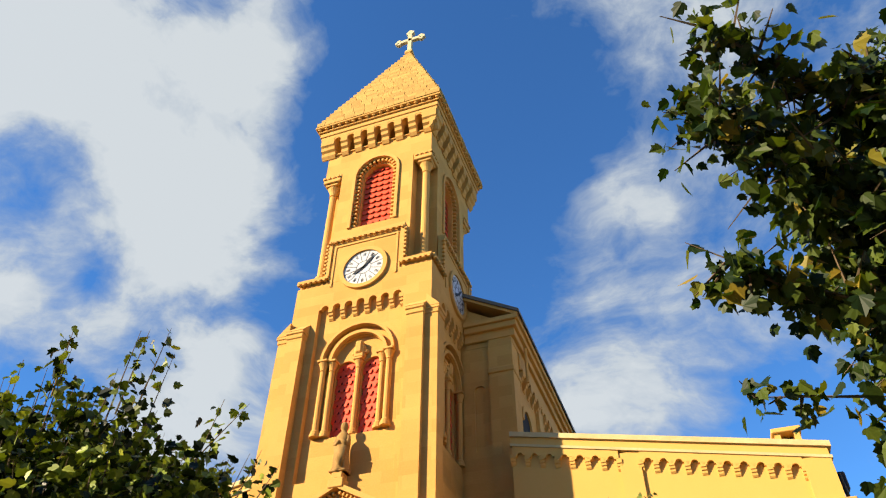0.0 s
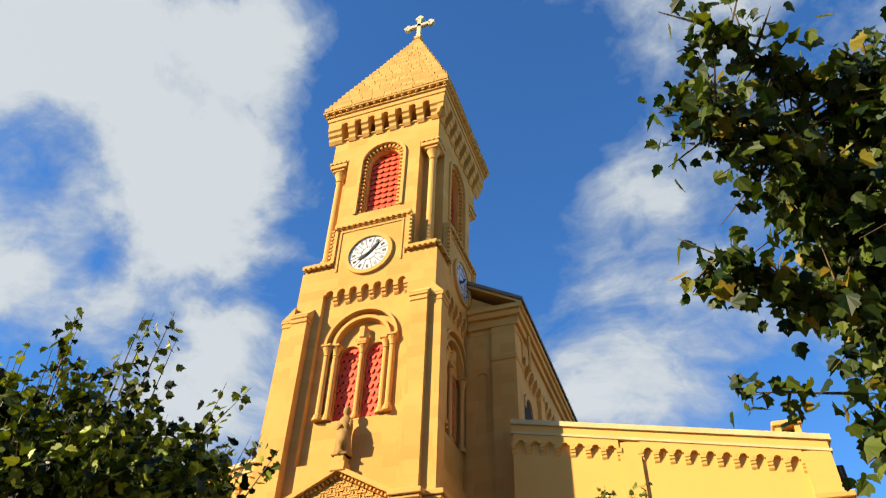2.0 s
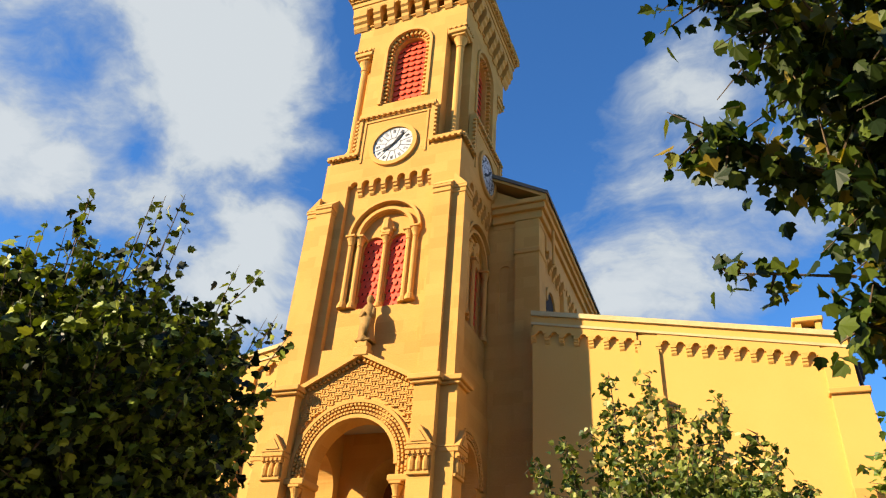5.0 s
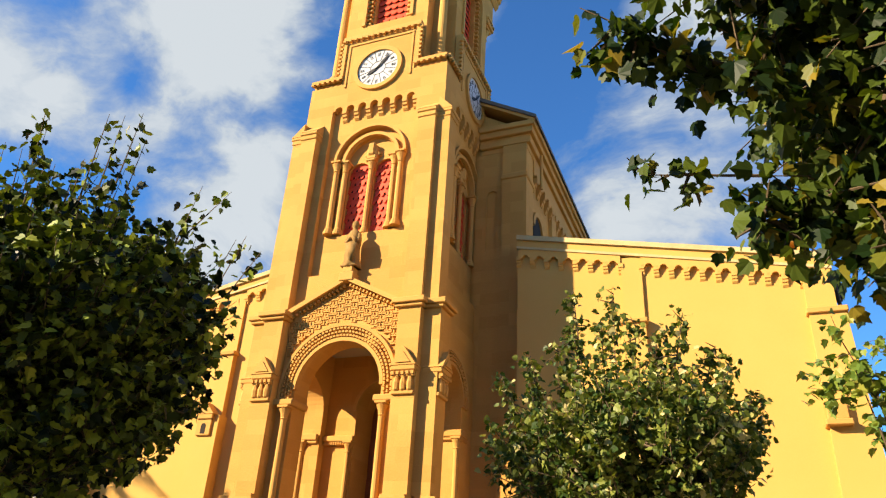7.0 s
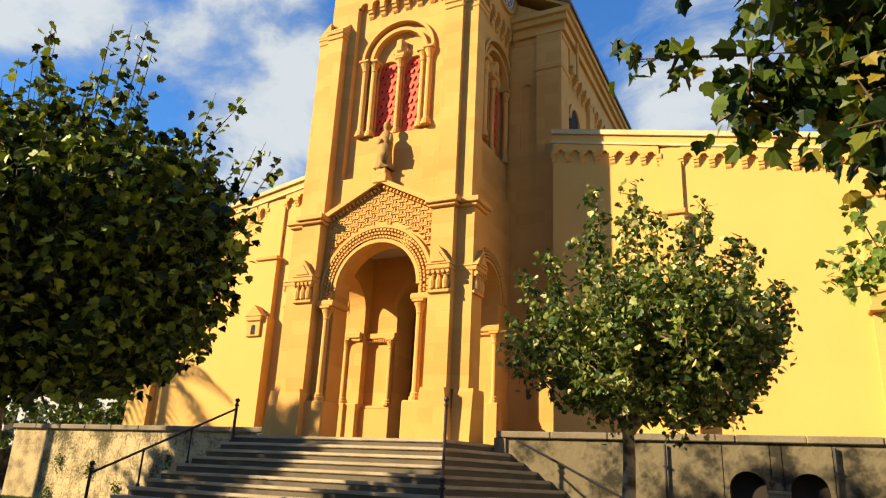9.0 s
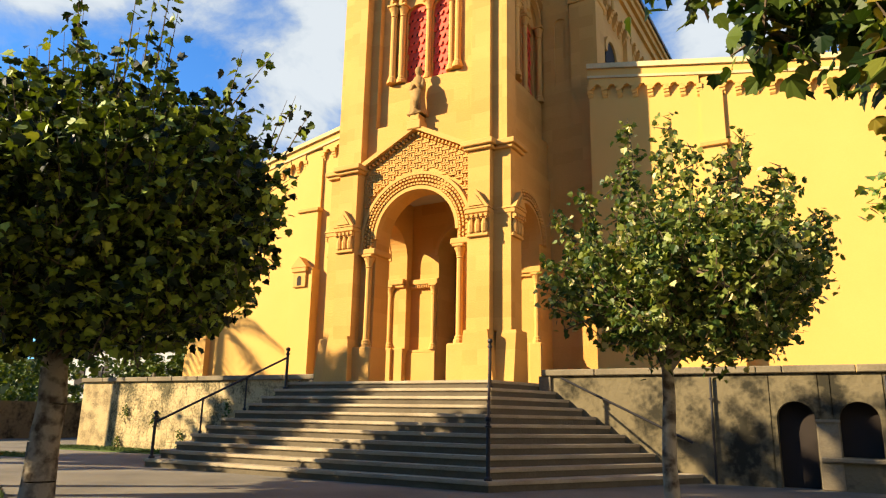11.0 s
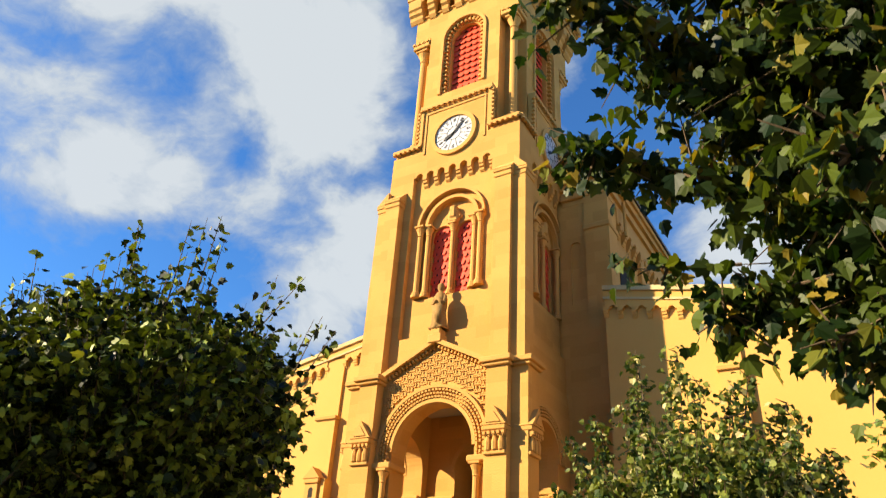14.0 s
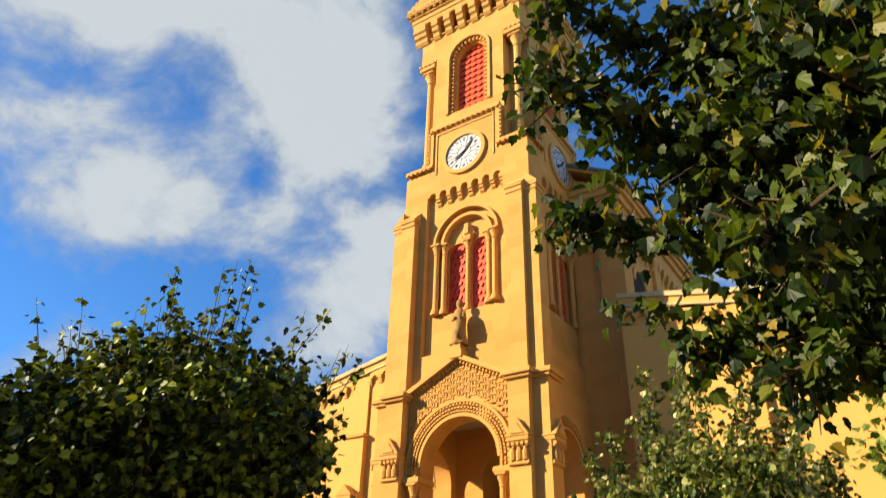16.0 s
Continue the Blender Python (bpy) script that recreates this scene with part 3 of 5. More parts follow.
tooth = part("tooth", boxes((-0.09, 0.09, -0.13, 0.06, -0.055, 0.055), bevel=0.012), TRIM, tower)
tooth.matrix_basis = Matrix.Translation((0, -2.2, 23.0))
slat_top = part("slat", scallop_slat(1.42, 0.36, 5, 0.03), RED, tower)
slat_low = part("slat", scallop_slat(0.80, 0.36, 4, 0.055), RED, tower)
slat_top.matrix_basis, slat_low.matrix_basis = Matrix.Translation((0, 0, 20)), Matrix.Translation((0, 0, 10))
for m, e in ((FRONT, 0), (RIGHT, 1)):
    # eave: brackets, little arches between them, dentils
    for k in range(8):
        put(corbel_big, m @ Matrix.Translation((-2.28 + 4.56 * k / 7, -2.45, 24.2)))
    for sx in (-1, 1):
        share(corbel_big, m @ Matrix.Translation((sx * 2.60, -2.45, 24.2)))
    part("corbel_arcade", arch_row(bmesh.new(), -2.28, 2.28, 7, 0.32, 24.2, 24.0, -2.80, -2.42), TRIM, tower, m=m)
    for k in range(18):
        put(bead, m @ Matrix.Translation((-2.86 + 5.72 * k / 17, -2.95, 24.80)))
    # corbel table under the clock stage
    for k in range(1, 8):
        put(corbel_mid, m @ Matrix.Translation((-1.64 + 3.28 * k / 7 - (0.08 if k == 7 else 0), -2.48, 14.42)))
    part("corbel_arcade", arch_row(bmesh.new(), -1.64, 1.64, 7, 0.30, 14.64, 14.42, -2.677, -2.3), STONE, tower, m=m)
    mw, mc = m @ Matrix.Translation((0, -0.24, -0.10)), m @ Matrix.Translation((0, -0.085, 0))
    # belfry window
    win = part("belfry_window", arc_band(bmesh.new(), 0, 21.45, 0.93, 1.06, -2.53, -2.4, 28), TRIM, tower, "round-headed belfry opening with red louvres", m=m)
    for sx in (-1, 1):
        part("moulding", boxes((min(sx * 0.93, sx * 1.06), max(sx * 0.93, sx * 1.06), -2.53, -2.4, 18.45, 21.45)), TRIM, win, m=m)
    for i in range(13):
        a = math.pi * (i + 0.5) / 13
        share(tooth, m @ Matrix.Translation((0.835 * math.cos(a), -2.29, 21.45 + 0.835 * math.sin(a))) @ Matrix.Rotation(-a, 4, "Y"), win)
    for k in range(13):
        for sx in (-1, 1):
            share(tooth, m @ Matrix.Translation((sx * 0.835, -2.29, 18.6 + k * 0.225)), win)
    # dark sheet painting the shade behind the louvres
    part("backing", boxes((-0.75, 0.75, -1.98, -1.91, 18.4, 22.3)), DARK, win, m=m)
    for k in range(12):
        z = 18.5 + k * 0.31
        s = share(slat_top, m @ Matrix.Translation((0, -2.10, z)) @ Matrix.Rotation(radians(-13), 4, "X"), win)
    # lower twin window
    bm = arch_wall(bmesh.new(), -1.0, 0.0, 9.5, 13.4, -2.0, -1.84, -0.49, 0.39, 12.0, 9.6)
    arch_wall(bm, 0.0, 1.0, 9.5, 13.4, -2.0, -1.84, 0.49, 0.39, 12.0, 9.6)
    win = part("twin_window", bm, TRIM, tower, "twin round-headed window with red louvres", m=mw)
    part("keystone", boxes((-0.20, 0.20, -2.2, -1.95, 12.35, 12.85), (-0.13, 0.13, -2.26, -1.95, 12.5, 13.0), (-0.3, 0.3, -2.13, -1.95, 12.5, 12.68), bevel=0.05), TRIM, win, m=mw)
    for x, y, r in ((0, -2.08, 0.09), (-0.92, -2.2, 0.10), (0.92, -2.2, 0.10), (-1.2, -2.3, 0.10), (1.2, -2.3, 0.10)):
        part("colonnette", column(bmesh.new(), x, y, 9.55, 12.34, r), TRIM, win, m=mw)
    for r0, r1, y in ((0.96, 1.08, -2.27), (1.26, 1.36, -2.36)):
        part("arch_moulding", arc_band(bmesh.new(), 0, 12.34, r0, r1, y, y + 0.15, 28), TRIM, win, m=mw)
    # near-black board in place of the unlit space behind the twin louvres
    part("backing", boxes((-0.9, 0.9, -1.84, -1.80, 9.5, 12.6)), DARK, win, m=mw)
    for sx in (-1, 1):
        for k in range(10):
            share(slat_low, mw @ Matrix.Translation((sx * 0.49 + (0.04 if k % 2 else -0.04), -1.935, 9.58 + k * 0.275)) @ Matrix.Rotation(radians(-10), 4, "X"), win)
    # clock stage: stepped frame and dentils
    part("clock_panel", boxes((-1.42, 1.42, -2.6, -2.45, 15.6, 17.6)), STONE, tower, m=mc)
    part("frame_moulding", boxes((-1.58, 1.58, -2.68, -2.4, 17.60, 17.78), (-1.58, -1.42, -2.66, -2.4, 15.9, 17.6), (1.42, 1.58, -2.66, -2.4, 15.9, 17.6),
                                 (-1.32, 1.32, -2.64, -2.58, 17.30, 17.38), (-1.32, -1.25, -2.635, -2.58, 15.4, 17.3), (1.25, 1.32, -2.635, -2.58, 15.4, 17.3),
                                 (-2.68, -1.42, -2.7, -2.4, 15.80, 15.92), (1.42, 2.68, -2.7, -2.4, 15.80, 15.92)), TRIM, tower, m=mc)
    for k in range(14):
        put(dentil, mc @ Matrix.Translation((-1.5 + 3.0 * k / 13, -2.66, 17.53)))
    for sx in (-1, 1):
        for k in range(6):
            put(dentil, mc @ Matrix.Translation((sx * (1.55 + 1.05 * k / 5), -2.66, 15.74)))
        for k in range(8):
            put(dentil, mc @ Matrix.Translation((sx * 1.62, -2.6, 16.1 + 1.35 * k / 7)))
    # clock
    bm = arc_band(bmesh.new(), 0, 15.97, 0.80, 0.96, -2.70, -2.58, 56, 0, 2 * math.pi)
    ring = part("clock", bm, TRIM, tower, "white clock with black hands in a stone ring", m=mc)
    bm = prism(bmesh.new(), [(0.80 * math.cos(2 * math.pi * i / 48), 15.97 + 0.80 * math.sin(2 * math.pi * i / 48)) for i in range(48)], -2.635, -2.59)
    part("dial", bm, DIAL, ring, "white enamel dial", m=mc)
    for i in range(12):
        a = math.pi / 6 * (i + 0.5)
        bm = boxes((-0.010, 0.010, -2.642, -2.63, 0.30, 0.79))
        bm.transform(Matrix.Translation((0, 0, 15.97)) @ Matrix.Rotation(a, 4, "Y"))
        part("spoke", bm, BLACK, ring, m=mc)
        bm = boxes((-0.045, -0.028, -2.642, -2.63, 0.54, 0.70), (-0.008, 0.008, -2.642, -2.63, 0.54, 0.70), (0.028, 0.045, -2.642, -2.63, 0.54, 0.70))
        bm.transform(Matrix.Translation((0, 0, 15.97)) @ Matrix.Rotation(math.pi / 6 * i, 4, "Y"))
        part("numeral", bm, BLACK, ring, m=mc)
    part("ring", arc_band(bmesh.new(), 0, 15.97, 0.29, 0.305, -2.643, -2.63, 36, 0, 2 * math.pi), BLACK, ring, m=mc)
    for ang, length, wide in ((40, 0.68, 0.06), (238, 0.50, 0.07)):
        bm = prism(bmesh.new(), [(-0.02, -0.16), (0.02, -0.16), (wide, length * 0.55), (0.0, length), (-wide, length * 0.55)], -2.672, -2.655)
        bm.transform(Matrix.Translation((0, 0, 15.97)) @ Matrix.Rotation(radians(ang), 4, "Y"))
        part("hand", bm, BLACK, ring, m=mc)

# stepped pyramid roof: one course of stone upon another
COURSES = 26
rr_ = random.Random(19)
roof_stone = None
for k in range(COURSES):
    f0, f1 = k / COURSES, (k + 1) / COURSES
    z0, z1 = 24.97 + 9.0 * f0, 24.97 + 9.0 * f1
    h0 = 3.0 * (1 - f0) + 0.02
    h1 = h0 - 0.05
    bm = bmesh.new()
    a = [bm.verts.new((sx * h0, sy * h0, z0)) for sx, sy in ((-1, -1), (1, -1), (1, 1), (-1, 1))]
    b = [bm.verts.new((sx * h1, sy * h1, z1)) for sx, sy in ((-1, -1), (1, -1), (1, 1), (-1, 1))]
    bm.faces.new(a[::-1]), bm.faces.new(b)
    for i in range(4):
        bm.faces.new((a[i], a[(i + 1) % 4], b[(i + 1) % 4], b[i]))
    part("roof_course", bm, ROOFSTONE, tower, "overlapping courses of roof stone")
    n = max(1, round(2 * h0 / 0.52))
    for m in (FRONT, RIGHT):
        cuts = [-h0 + 2 * h0 * i / n + (rr_.uniform(-0.09, 0.09) + (0.12 if k % 2 else -0.12) * (n > 2) if 0 < i < n else 0) for i in range(n + 1)]
        for u, v in zip(cuts, cuts[1:]):
            mm = m @ Matrix.Translation(((u + v) / 2, -h0 - rr_.uniform(0.0, 0.035), z0 + 0.005)) @ Matrix.Diagonal((v - u - 0.02, 1, 1, 1))
            if roof_stone is None:
                bm = prism(bmesh.new(), [(-0.5, 0.0), (0.5, 0.0), (0.5, 0.30), (-0.5, 0.30)], -0.045, 0.06)
                for vert in bm.verts:
                    if vert.co.z > 0.1 and vert.co.y < 0:
                        vert.co.y += 0.035
                roof_stone = part("roof_stone", bm, ROOFSTONE, tower)
                roof_stone.matrix_basis = mm
            else:
                share(roof_stone, mm)
part("finial_base", boxes((-0.22, 0.22, -0.22, 0.22, 33.85, 34.1), bevel=0.04), TRIM, tower)
# stone cross with trefoil ends
bm = boxes((-0.13, 0.13, -0.10, 0.10, 34.1, 36.05), (-0.62, 0.62, -0.10, 0.10, 35.25, 35.5), (-0.2, 0.2, -0.13, 0.13, 34.1, 34.3), bevel=0.02)
for x, z in ((0, 36.1), (-0.68, 35.375), (0.68, 35.375)):
    for dx, dz in ((0, 0.12), (0.12, 0), (-0.12, 0), (0, -0.12)):
        prism(bm, [(x + dx + 0.13 * math.cos(i * math.pi / 5), z + dz + 0.13 * math.sin(i * math.pi / 5)) for i in range(10)], -0.095 - 0.003 * (dx > 0) - 0.005 * (dz > 0), 0.095 + 0.003 * (dx > 0) + 0.005 * (dz > 0))
part("cross", bm, material("pale cross stone", (0.504, 0.434, 0.266), 0.8, 0.2, 20, 2, 0.1), tower, "pale stone cross with trefoil ends")

# statue over the gable, one plain mesh
bm = bmesh.new()
prof = [(0.27, 7.98), (0.28, 8.06), (0.24, 8.16), (0.235, 8.4), (0.225, 8.6), (0.235, 8.75), (0.24, 8.9), (0.235, 9.05), (0.205, 9.18), (0.13, 9.26), (0.08, 9.31), (0.085, 9.35), (0.115, 9.42), (0.12, 9.50), (0.10, 9.58), (0.03, 9.64)]
lathe(bm, prof, 0, 0, 28)
for v in bm.verts:
    a = math.atan2(v.co.y, v.co.x)
    if v.co.z < 9.2:
        deep = 0.10 * (9.25 - v.co.z)
        s = 1 + deep * math.sin(a * 7 + (v.co.z - 8) * 3.0) + 0.04 * math.sin(a * 3 + v.co.z * 4)
        v.co.x, v.co.y = v.co.x * s, v.co.y * s * 0.8
tube(bm, (-0.17, -0.03, 9.13), (-0.215, -0.10, 8.84), 0.075, 0.068)
tube(bm, (-0.215, -0.10, 8.84), (-0.02, -0.22, 8.92), 0.068, 0.05)
tube(bm, (0.17, -0.03, 9.13), (0.215, -0.10, 8.80), 0.075, 0.068)
tube(bm, (0.215, -0.10, 8.80), (0.03, -0.22, 9.0), 0.068, 0.05)
prism(bm, [(-0.2, 8.78), (-0.02, 8.2), (0.12, 8.1), (0.22, 8.75)], -0.22, -0.12)
box(bm, -0.27, 0.27, -0.22, 0.22, 7.98, 8.04, bevel=0.02)
bm.transform(Matrix.Translation((0, -2.83, 0)))
statue = link("statue", bm, material("weathered statue stone", (0.34, 0.2, 0.06), 0.9, 0.8, 14, 3, 0.5, (0.16, 0.09, 0.025)))
for f in statue.data.polygons:
    f.use_smooth = True
tagged(statue, "robed sandstone statue standing on the portal gable", "statue")

# ---- nave ----
nave = thing("church_nave", "high yellow stone church nave behind the tower", "church")
bm = prism(bmesh.new(), [(-4.4, 0), (4.4, 0), (4.4, 14.6), (0, 17.2), (-4.4, 14.6)], 1.5, 26)
part("wall", bm, STONE, nave)
bm = boxes((2.9, 4.45, 1.0, 1.6, 0, 14.2), (-4.45, -2.9, 1.0, 1.6, 0, 14.2), (-2.9, 2.9, 1.0, 1.6, 6.6, 15))
part("front_wall", bm, STONE, nave)
for sx in (-1, 1):
    x0, x1 = sorted((sx * 3.6, sx * 4.5))
    part("corner_pilaster", boxes((x0, x1, 0.82, 1.7, 0, 14.2)), STONE, nave)
    part("capital", boxes((x0 - 0.05, x1 + 0.05, 0.76, 1.8, 12.75, 12.95), bevel=0.03), TRIM, nave)
    # moulded cornice that turns the corner, and the gable's raking part
    for d, z0, z1 in ((0.08, 14.0, 14.22), (0.2, 14.22, 14.45), (0.3, 14.6, 14.85), (0.4, 14.85, 15.06)):
        a0, a1 = sorted((sx * 2.7, sx * (4.45 + d)))
        part("cornice", boxes((a0, a1, 1.0 - d, 1.55, z0, z1), bevel=0.02), TRIM, nave)
        b0, b1 = sorted((sx * 4.3, sx * (4.45 + d)))
        part("cornice", boxes((b0, b1, 1.55, 26, z0, z1)), TRIM, nave)
    part("cornice", boxes((*sorted((sx * 2.7, sx * 4.62)), 0.85, 1.5, 14.45, 14.6)), TRIM, nave)
    part("cornice", boxes((*sorted((sx * 4.3, sx * 4.62)), 1.5, 26, 14.45, 14.6)), TRIM, nave)
    roof = prism(bmesh.new(), [(sx * 4.92, 15.06), (sx * 4.92, 15.2), (0, 18.05), (0, 17.85)], 0.55, 26)
    part("roof", roof, DARKROOF, nave, "dark low-pitched roof edge")
    tri_wall = prism(bmesh.new(), [(sx * 4.4, 14.9), (0, 14.9), (0, 17.5)], 0.95, 1.5)
    part("gable_wall", tri_wall, STONE, nave)
    part("rake_cornice", prism(bmesh.new(), [(sx * 4.85, 14.96), (sx * 4.85, 15.1), (0, 17.9), (0, 17.76)], 0.62, 1.5), TRIM, nave)
    # recessed arch strip between tower and pilaster
    part("recess", arch_wall(bmesh.new(), *sorted((sx * 2.6, sx * 3.6)), 0, 14.0, 0.93, 1.02, sx * 3.2, 0.2, 12.2, 9.9, 10), STONE, nave)
    # clerestory: strips, windows and corbels along the side
    for k in range(5):
        y = 2.6 + 4.4 * k
        wn_ = part("window", arc_band(bmesh.new(), 0, 11.4, 0.55, 0.75, -0.10, 0.02, 16), TRIM, nave, "round-headed clerestory window", m=Matrix.Translation((sx * 4.4, y, 0)) @ turn(90 * sx))
        part("pane", prism(bmesh.new(), [(0.55, 9.6)] + [(0.55 * math.cos(math.pi * i / 10), 11.4 + 0.55 * math.sin(math.pi * i / 10)) for i in range(11)] + [(-0.55, 9.6)], -0.03, 0.03), DARK, wn_, m=Matrix.Translation((sx * 4.4, y, 0)) @ turn(90 * sx))
        part("strip", boxes((*sorted((sx * 4.4, sx * 4.55)), y + 1.8, y + 2.5, 8, 14.0)), STONE, nave)
    cb = part("corbel", corbel_mesh(0.22, 0.2, 0.5), TRIM, nave)
    for k in range(36):
        m = Matrix.Translation((sx * 4.4, 2.0 + 0.6 * k, 13.3)) @ turn(90 * sx)
        if k == 0:
            cb.matrix_basis = m
        else:
            share(cb, m)
    part("corbel_arcade", arch_row(bmesh.new(), 1.7, 23.3, 36, 0.36, 14.0, 13.3, -0.16, 0.02), TRIM, nave, m=Matrix.Translation((sx * 4.4, 0, 0)) @ (turn(90) if sx > 0 else Matrix(((0, 1, 0, 0), (1, 0, 0, 0), (0, 0, 1, 0), (0, 0, 0, 1)))))
part("downpipe", tube(bmesh.new(), (4.72, 2.1, 14.4), (4.72, 2.1, 12.9), 0.06, 0.06), TRIM, nave)


# ---- side wings with their falling parapets ----
def wing(sx, x_end, pil, x_butt):
    w = thing("church_wing", "broad yellow plastered church wing with sloping stone parapet", "church", "church wings")
    FALL = 0.20
    x0 = 4.45
    top = lambda x: 9.86 - FALL * (abs(x) - 4.55)
    Y = 0.04
    body = prism(bmesh.new(), [(sx * x0, 0), (sx * x_end, 0), (sx * x_end, top(x_end) - 0.5), (sx * x0, top(x0) - 0.5)], Y, 22)
    part("wall", body, PLASTER, w)

    def band(a, b, up, down, out):
        a, b = sorted((a, b))
        return prism(bmesh.new(), [(sx * a, top(a) - up), (sx * b, top(b) - up), (sx * b, top(b) - down), (sx * a, top(a) - down)], Y - out, Y + 0.5)
    part("coping", band(x0, x_end + 0.1, 0.0, 0.16, 0.2), PALECOPE, w, "bleached stone parapet coping")
    part("parapet", band(x0, x_end, 0.16, 0.40, 0.12), PLASTER, w)
    part("parapet", band(x0, x_end + 0.05, 0.40, 0.48, 0.17), PALECOPE, w)
    # corbel table in two runs, left and right of the pilaster
    cb = part("corbel", corbel_mesh(0.15, 0.13, 0.34), PLASTER, w)
    seen = False
    for a, b, n in ((x0 + 0.05, pil[0], max(3, round((pil[0] - x0) / 0.46))), (pil[1], x_butt, round((x_butt - pil[1]) / 0.40))):
        row = arch_row(bmesh.new(), a, b, n, 0.21, top(a) - 0.47, top(a) - 0.78, Y - 0.13, Y + 0.02, -FALL)
        if sx < 0:
            row.transform(Matrix.Diagonal((-1, 1, 1, 1)))
        part("corbel_arcade", row, PLASTER, w)
        for k in range(n + 1):
            x = a + (b - a) * k / n
            m = Matrix.Translation((sx * x, Y, top(x) - 0.74))
            if seen:
                share(cb, m)
            else:
                cb.matrix_basis, seen = m, True
    # pilaster: slim above, broad with a gabled block below
    a, b = pil
    part("pilaster", boxes((*sorted((sx * a, sx * b)), Y - 0.09, Y + 0.1, 6.6, top(b) - 0.45)), PLASTER, w)
    c = (a + b) / 2
    part("pilaster_cap", boxes((*sorted((sx * (a - 0.08), sx * (b + 0.08))), Y - 0.3, Y + 0.1, 6.5, 6.64), bevel=0.02), TRIM, w)
    part("pilaster", boxes((*sorted((sx * (a - 0.02), sx * (b + 0.02))), Y - 0.22, Y + 0.1, 4.0, 6.5)), PLASTER, w)
    part("pilaster", boxes((*sorted((sx * (a - 0.1), sx * (b + 0.1))), Y - 0.42, Y + 0.1, 0, 4.3)), PLASTER, w)
    bm = boxes((sx * c - 0.34, sx * c + 0.34, Y - 0.56, Y, 4.15, 4.32), (sx * c - 0.3, sx * c + 0.3, Y - 0.5, Y, 3.6, 4.15), bevel=0.02)
    prism(bm, [(sx * c - 0.38, 4.32), (sx * c + 0.38, 4.32), (sx * c, 4.72)], Y - 0.58, Y)
    part("gabled_block", bm, TRIM, w)
    # flat dark shape on the block; the hollow's shade is painted, not cut
    part("niche", prism(bmesh.new(), [(sx * c - 0.1, 3.66)] + [(sx * c - 0.1 * math.cos(math.pi * i / 8), 3.92 + 0.1 * math.sin(math.pi * i / 8)) for i in range(9)] + [(sx * c + 0.1, 3.66)], Y - 0.504, Y - 0.4), DARK, w)
    # end buttress
    part("end_buttress", boxes((*sorted((sx * x_butt, sx * x_end)), Y - 0.14, Y + 0.6, 6.5, top(x_end) - 0.4)), PLASTER, w)
    part("buttress_cap", boxes((*sorted((sx * (x_butt - 0.06), sx * (x_end + 0.22))), Y - 0.32, Y + 0.9, 6.36, 6.52), bevel=0.02), TRIM, w)
    lo = prism(bmesh.new(), [(sx * (x_butt - 0.02), 0), (sx * (x_end + 0.45), 0), (sx * (x_end + 0.16), 6.36), (sx * x_butt, 6.36)], Y - 0.24, Y + 0.8)
    part("end_buttress", lo, PLASTER, w)
    part("gabled_block", boxes((*sorted((sx * (x_butt - 0.1), sx * (x_butt + 0.5))), Y - 0.5, Y, 3.4, 3.55), (*sorted((sx * (x_butt - 0.04), sx * (x_butt + 0.44))), Y - 0.42, Y, 3.55, 3.95), bevel=0.02), TRIM, w)
    return w


right = wing(1, 13.2, (7.7, 8.3), 12.5)
left = wing(-1, 12.0, (6.0, 6.85), 11.3)
part("downpipe", tube(bmesh.new(), (13.28, 0.15, 7.3), (13.55, 0.15, 0.4), 0.05, 0.05, 8), IRON, right, "thin dark downpipe")
part("rainwater_head", boxes((13.2, 13.45, 0.25, 0.55, 6.9, 7.4), bevel=0.03), IRON, right)
chim = thing("chimney", "small yellow chimney box with open top on the parapet", "chimney")
part("body", boxes((12.05, 12.2, 0.1, 0.75, 8.2, 8.62), (12.55, 12.7, 0.1, 0.75, 8.2, 8.62), (12.2, 12.55, 0.55, 0.75, 8.2, 8.62), (12.02, 12.73, 0.06, 0.78, 7.95, 8.34)), PLASTER, chim)
part("cap", boxes((11.98, 12.77, 0.02, 0.83, 8.62, 8.76), bevel=0.02), PLASTER, chim)
# dark slab painting the shade inside the chimney mouth
part("opening", boxes((12.2, 12.55, 0.45, 0.54, 8.34, 8.62)), DARK, chim)

# ---- ground, terrace, retaining walls ----
GZ = -2.22
ground = tagged(link("ground", boxes((-400, 400, -400, 500, GZ - 0.4, GZ)), PAVING), "pale worn asphalt plaza", "ground", kind="structure")
terrace = tagged(link("terrace", boxes((-15.0, 60, -1.92, 60, GZ - 0.1, -0.03)), PAVING), "raised church terrace", "terrace", kind="structure")


def door_arch(bm, x, w, zb, zs):
    return arch_wall(bm, x - w / 2 - 0.12, x + w / 2 + 0.12, GZ, 0.18, -2.36, -1.9, x, w / 2, zs, zb)


wall_r = tagged(new("retaining_wall_right"), "grey weathered masonry retaining wall with arched openings", "retaining wall", kind="structure")
XR = (9.53, 10.72)
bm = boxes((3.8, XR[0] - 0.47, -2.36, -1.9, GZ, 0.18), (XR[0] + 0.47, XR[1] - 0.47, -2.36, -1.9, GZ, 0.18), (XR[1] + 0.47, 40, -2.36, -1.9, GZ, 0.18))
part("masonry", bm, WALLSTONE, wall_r)
